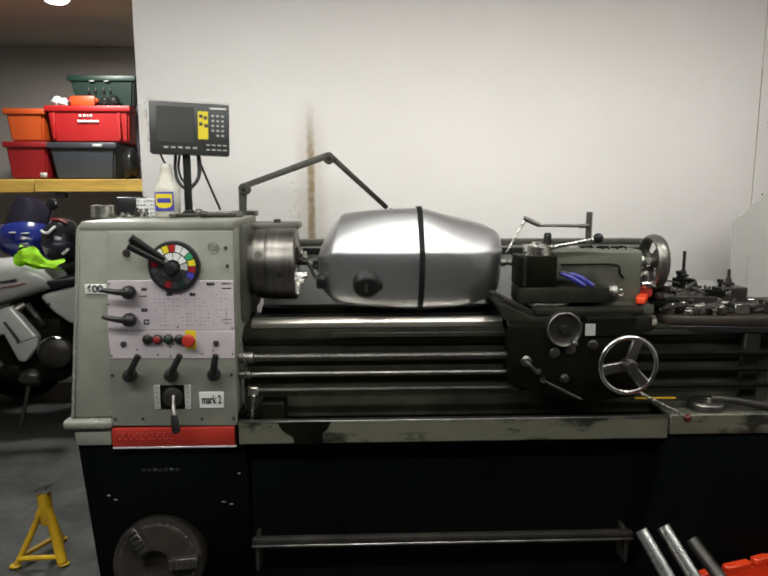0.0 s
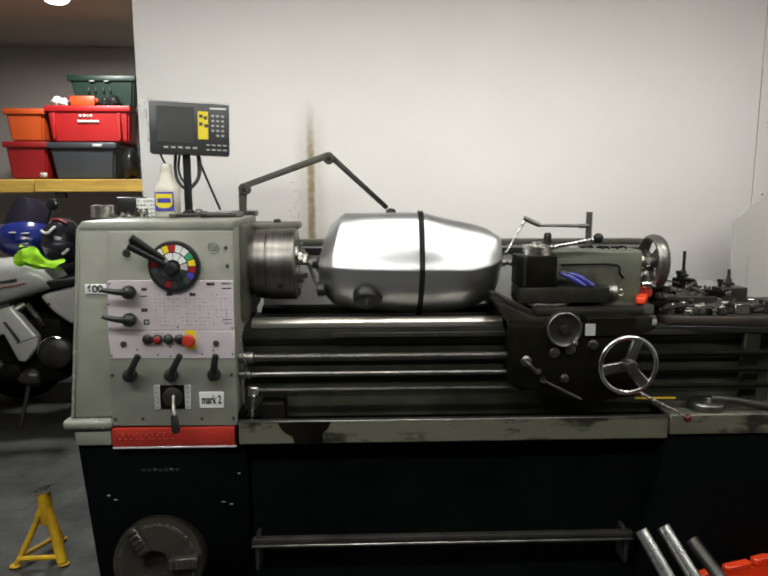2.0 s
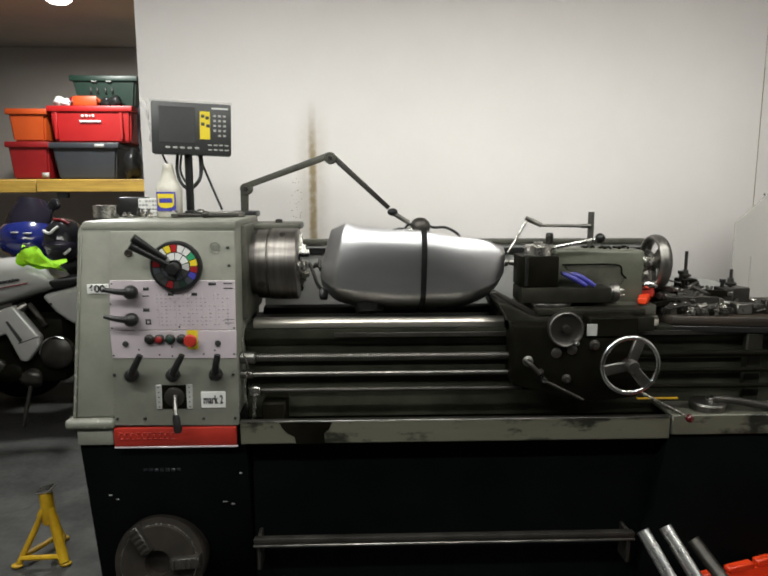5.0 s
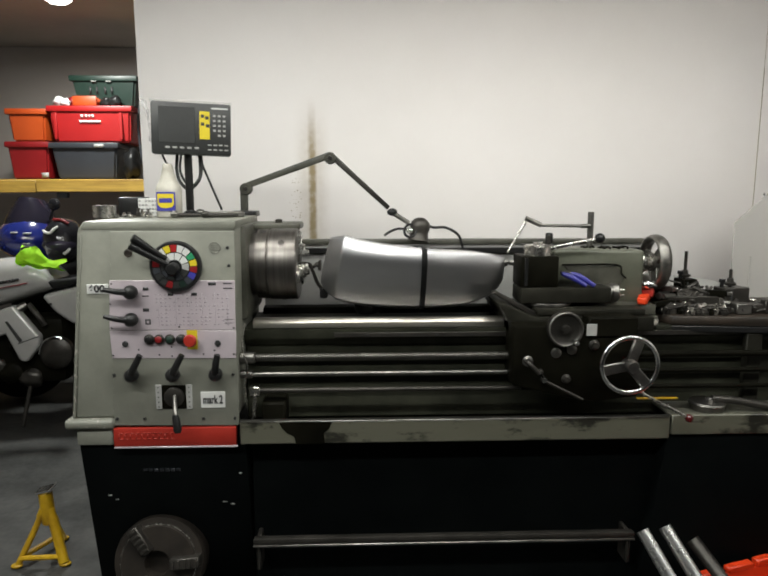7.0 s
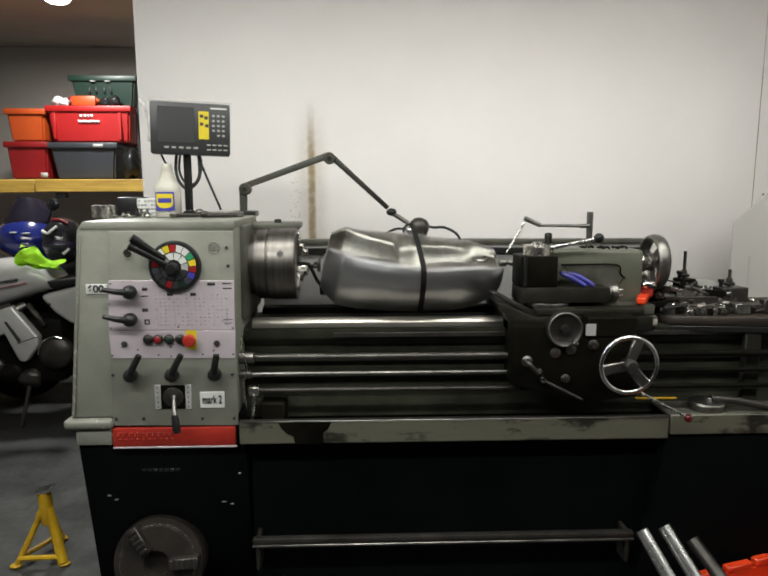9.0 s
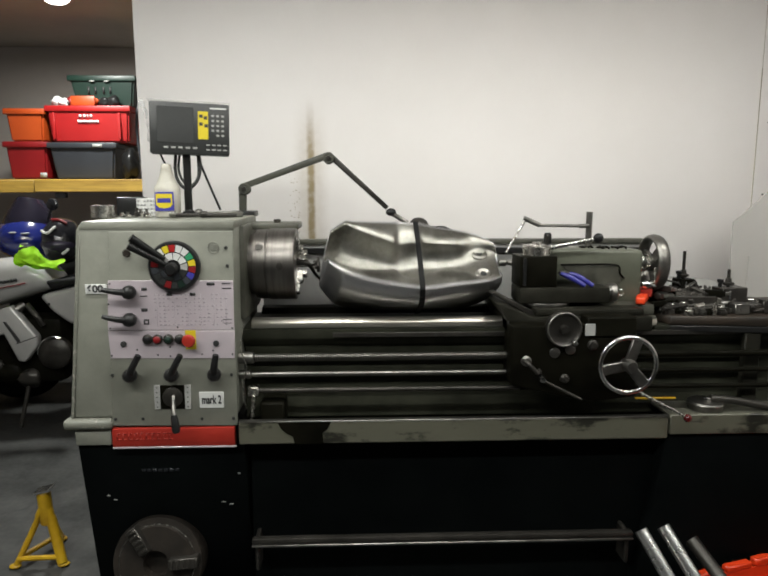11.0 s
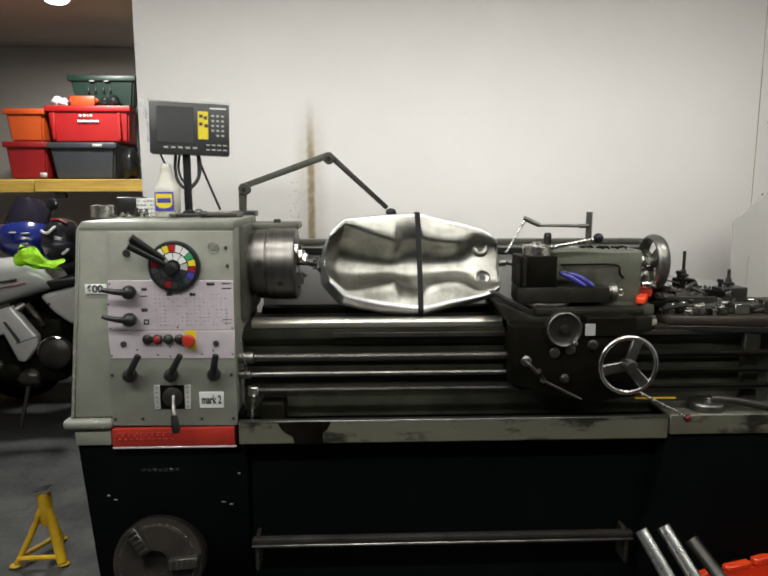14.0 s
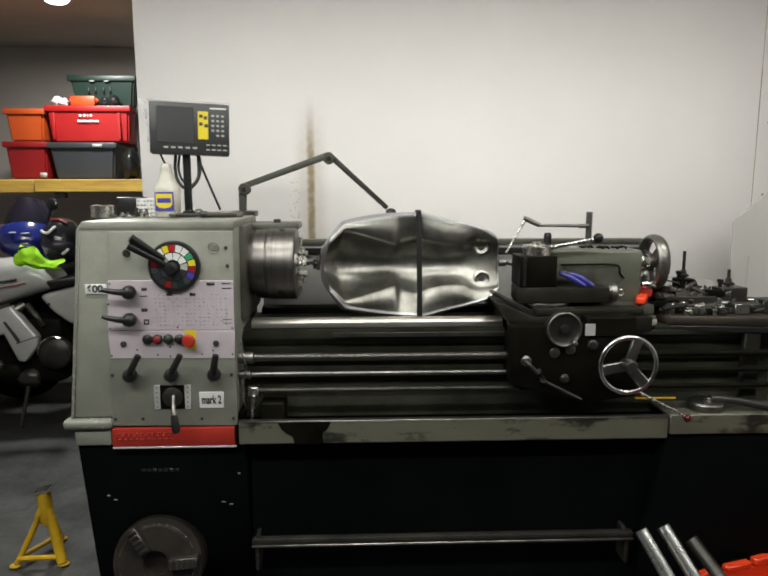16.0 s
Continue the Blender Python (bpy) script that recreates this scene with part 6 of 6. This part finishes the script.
def blue_motorcycle():
    d = thing("blue_motorcycle", "parked blue motorcycle with smoked windscreen and round mirror", "motorcycle", (-2.05, 1.97, 0), 0)
    fr = part("front_fairing", blob(nb(), (0.0, 0, 1.03), (0.185, 0.2, 0.145), 2, 0.05, 24, 14), blue_gloss, d, "glossy blue nose fairing")
    for x, z in ((0.05, 1.07), (0.045, 1.01), (-0.02, 1.075)):
        part("fairing_stripe", box(nb(), x, x + 0.035, -0.206, -0.16, z, z + 0.008, 0.003, 1), pale_grey, fr)
    b = nb()
    rows = []
    for i in range(7):
        f = i / 6
        w = 0.155 * (1 - 0.55 * f ** 2.2)
        rows.append([b.verts.new((w * math.sin(a), -0.16 * math.cos(a) * (1 - 0.35 * f) + 0.05 * f, 1.09 + 0.2 * f - 0.02 * math.sin(a) ** 2)) for a in (math.pi * (k / 10 - 0.5) for k in range(11))])
    for p, q in zip(rows, rows[1:]):
        for k in range(10):
            b.faces.new((p[k], p[k + 1], q[k + 1], q[k]))
    bmesh.ops.solidify(b, geom=b.faces[:], thickness=0.004)
    part("windscreen", b, smoke_screen, d, "dark smoked windscreen")
    m = part("mirror_stalk", rod(nb(), (0.12, -0.02, 1.12), (0.175, -0.05, 1.225), 0.007), black_plastic, d)
    part("mirror", spin(nb(), (0.18, -0.04, 1.24), (0, -1, 0.1), [(0, 0), (0.002, 0.03), (0.015, 0.038), (0.026, 0.03), (0.034, 0)], 20), black_gloss, m, "round black mirror")
    part("frame_body", box(nb(), -0.12, 0.5, -0.12, 0.12, 0.4, 0.92, 0.06, 2), black_plastic, d)
    part("tank", blob(nb(), (0.2, 0.05, 0.92), (0.2, 0.14, 0.1), 5, 0.05, 20, 12), blue_gloss, d)
    part("bar", tube(nb(), bend([(-0.3, -0.08, 0.96), (-0.12, -0.1, 0.985), (0.1, -0.06, 0.98)], 5), 0.013, 8), chrome, d)
    for x in (-0.12, 0.95):
        w = part("wheel", torus(nb(), (x, 0, 0.3), (0, 1, 0), 0.24, 0.058, 44, 10), rubber, d)
        part("rim", torus(nb(), (x, 0, 0.3), (0, 1, 0), 0.18, 0.02, 36, 8), dark_iron, w)
    part("belly_pan", box(nb(), 0.0, 0.8, -0.1, 0.1, 0.2, 0.42, 0.05, 2), black_plastic, d)


def riding_gear():
    h = thing("crash_helmet", "black crash helmet with white streak on motorcycle seat", "helmet", (-1.725, 1.7, 0.9))
    part("shell", blob(nb(), (0, 0, 0.135), (0.115, 0.14, 0.135), 1, 0.05, 24, 16), black_gloss, h)
    part("visor", blob(nb(), (0.0, -0.03, 0.12), (0.105, 0.125, 0.055), 2, 0.0, 22, 10), smoke_screen, h)
    for pts in ([(-0.07, -0.1, 0.2), (-0.05, -0.12, 0.192), (-0.02, -0.135, 0.19), (0.0, -0.126, 0.21), (0.015, -0.11, 0.225)], [(0.045, -0.125, 0.07), (0.065, -0.12, 0.085), (0.075, -0.11, 0.1)]):
        part("white_streak", tube(nb(), bend(pts, 5), 0.008, 8), white_print, h)
    part("red_streak", tube(nb(), bend([(-0.03, -0.06, 0.262), (0.02, -0.07, 0.26), (0.06, -0.07, 0.24)], 5), 0.007, 8), dull_red, h)
    v = thing("hi_vis_vest", "crumpled bright yellow-green hi-vis vest on silver motorcycle", "vest", (-1.725, 1.5, 0.9))
    b = nb()
    grid = []
    for i in range(25):
        row = []
        for j in range(17):
            f, g = i / 24, j / 16
            x = -0.11 + 0.235 * f + 0.012 * math.sin(g * 7)
            z = 0.115 - 0.045 * f - (0.1 - 0.03 * f) * g + 0.03 * math.sin(f * 5 + 1) * (1 - g)
            y = -0.07 - 0.055 * math.sin(g * 2.6) + 0.022 * noise.noise(Vector((f * 5, g * 4, 1.5))) + 0.008 * noise.noise(Vector((f * 15, g * 11, 4)))
            z += 0.02 * noise.noise(Vector((f * 4, g * 3, 9))) * (1 if 0 < j else 1.3)
            row.append(b.verts.new((x, y, z)))
        grid.append(row)
    for i in range(24):
        for j in range(16):
            b.faces.new((grid[i][j], grid[i][j + 1], grid[i + 1][j + 1], grid[i + 1][j]))
    bmesh.ops.solidify(b, geom=b.faces[:], thickness=0.02)
    part("cloth", b, hi_vis, v, sharp=80, subdiv=1)
    part("dark_binding", tube(nb(), bend([(-0.09, -0.12, 0.115), (-0.07, -0.128, 0.125), (-0.045, -0.12, 0.13)], 5), 0.006, 6), ink, v)


def side_sheet():
    s = thing("plastic_sheet", "pale grey milky plastic sheet standing by the wall", "sheet")
    part("sheet", prism(nb(), [(1.53, 0.0), (1.521, 1.2), (1.66, 1.325), (1.735, 1.36), (1.735, 0.0)], 1, 0.45, 0.456, 0.002, 1), milky, s)
    part("edge_strip", prism(nb(), [(1.6, 0.0), (1.595, 1.06), (1.6, 1.06), (1.605, 0.0)], 1, 0.444, 0.4495, 0.001, 1), milky, s)
    b = box(nb(), 1.741, 1.7435, 0.698, 0.7045, 0.0, 1.85)
    box(b, 1.7415, 1.7425, 0.6985, 0.7045, 1.85, 2.45)
    tagged(part("trim", b, soot), "thin dark open joint between the wall boards", "trim", kind="structure")
    for z in (1.31, 1.62, 1.93, 2.24):
        sc = thing("wall_screw", "small dark screw head sunk in the wall board", "screw", (1.79, 0.7, z), group="screws beside the wall joint")
        part("screw_head", spin(nb(), (0, 0.002, 0), (0, -1, 0), [(0, 0), (0, 0.004), (0.003, 0.0045), (0.0035, 0.002), (0.0025, 0)], 12), ink, sc)


shelf_goods()
silver_motorcycle()
blue_motorcycle()
riding_gear()
side_sheet()

# ---- motion ----
RATE, START = 369.6, 20.0


def turned_by(t):
    """Degrees that the work has turned at t seconds."""
    even = START + RATE * t
    return even + 2.0 * math.sin(radians(even))  # the lopsided tank runs unevenly


def motions():
    times = [i / 30 for i in range(0, 481)]
    walk(tank, [(t, pose(TANK_X, 0, AXIS, turned_by(t))) for t in times])
    walk(chuck, [(t, pose(-0.205, 0, AXIS, turned_by(t))) for t in times])


motions()
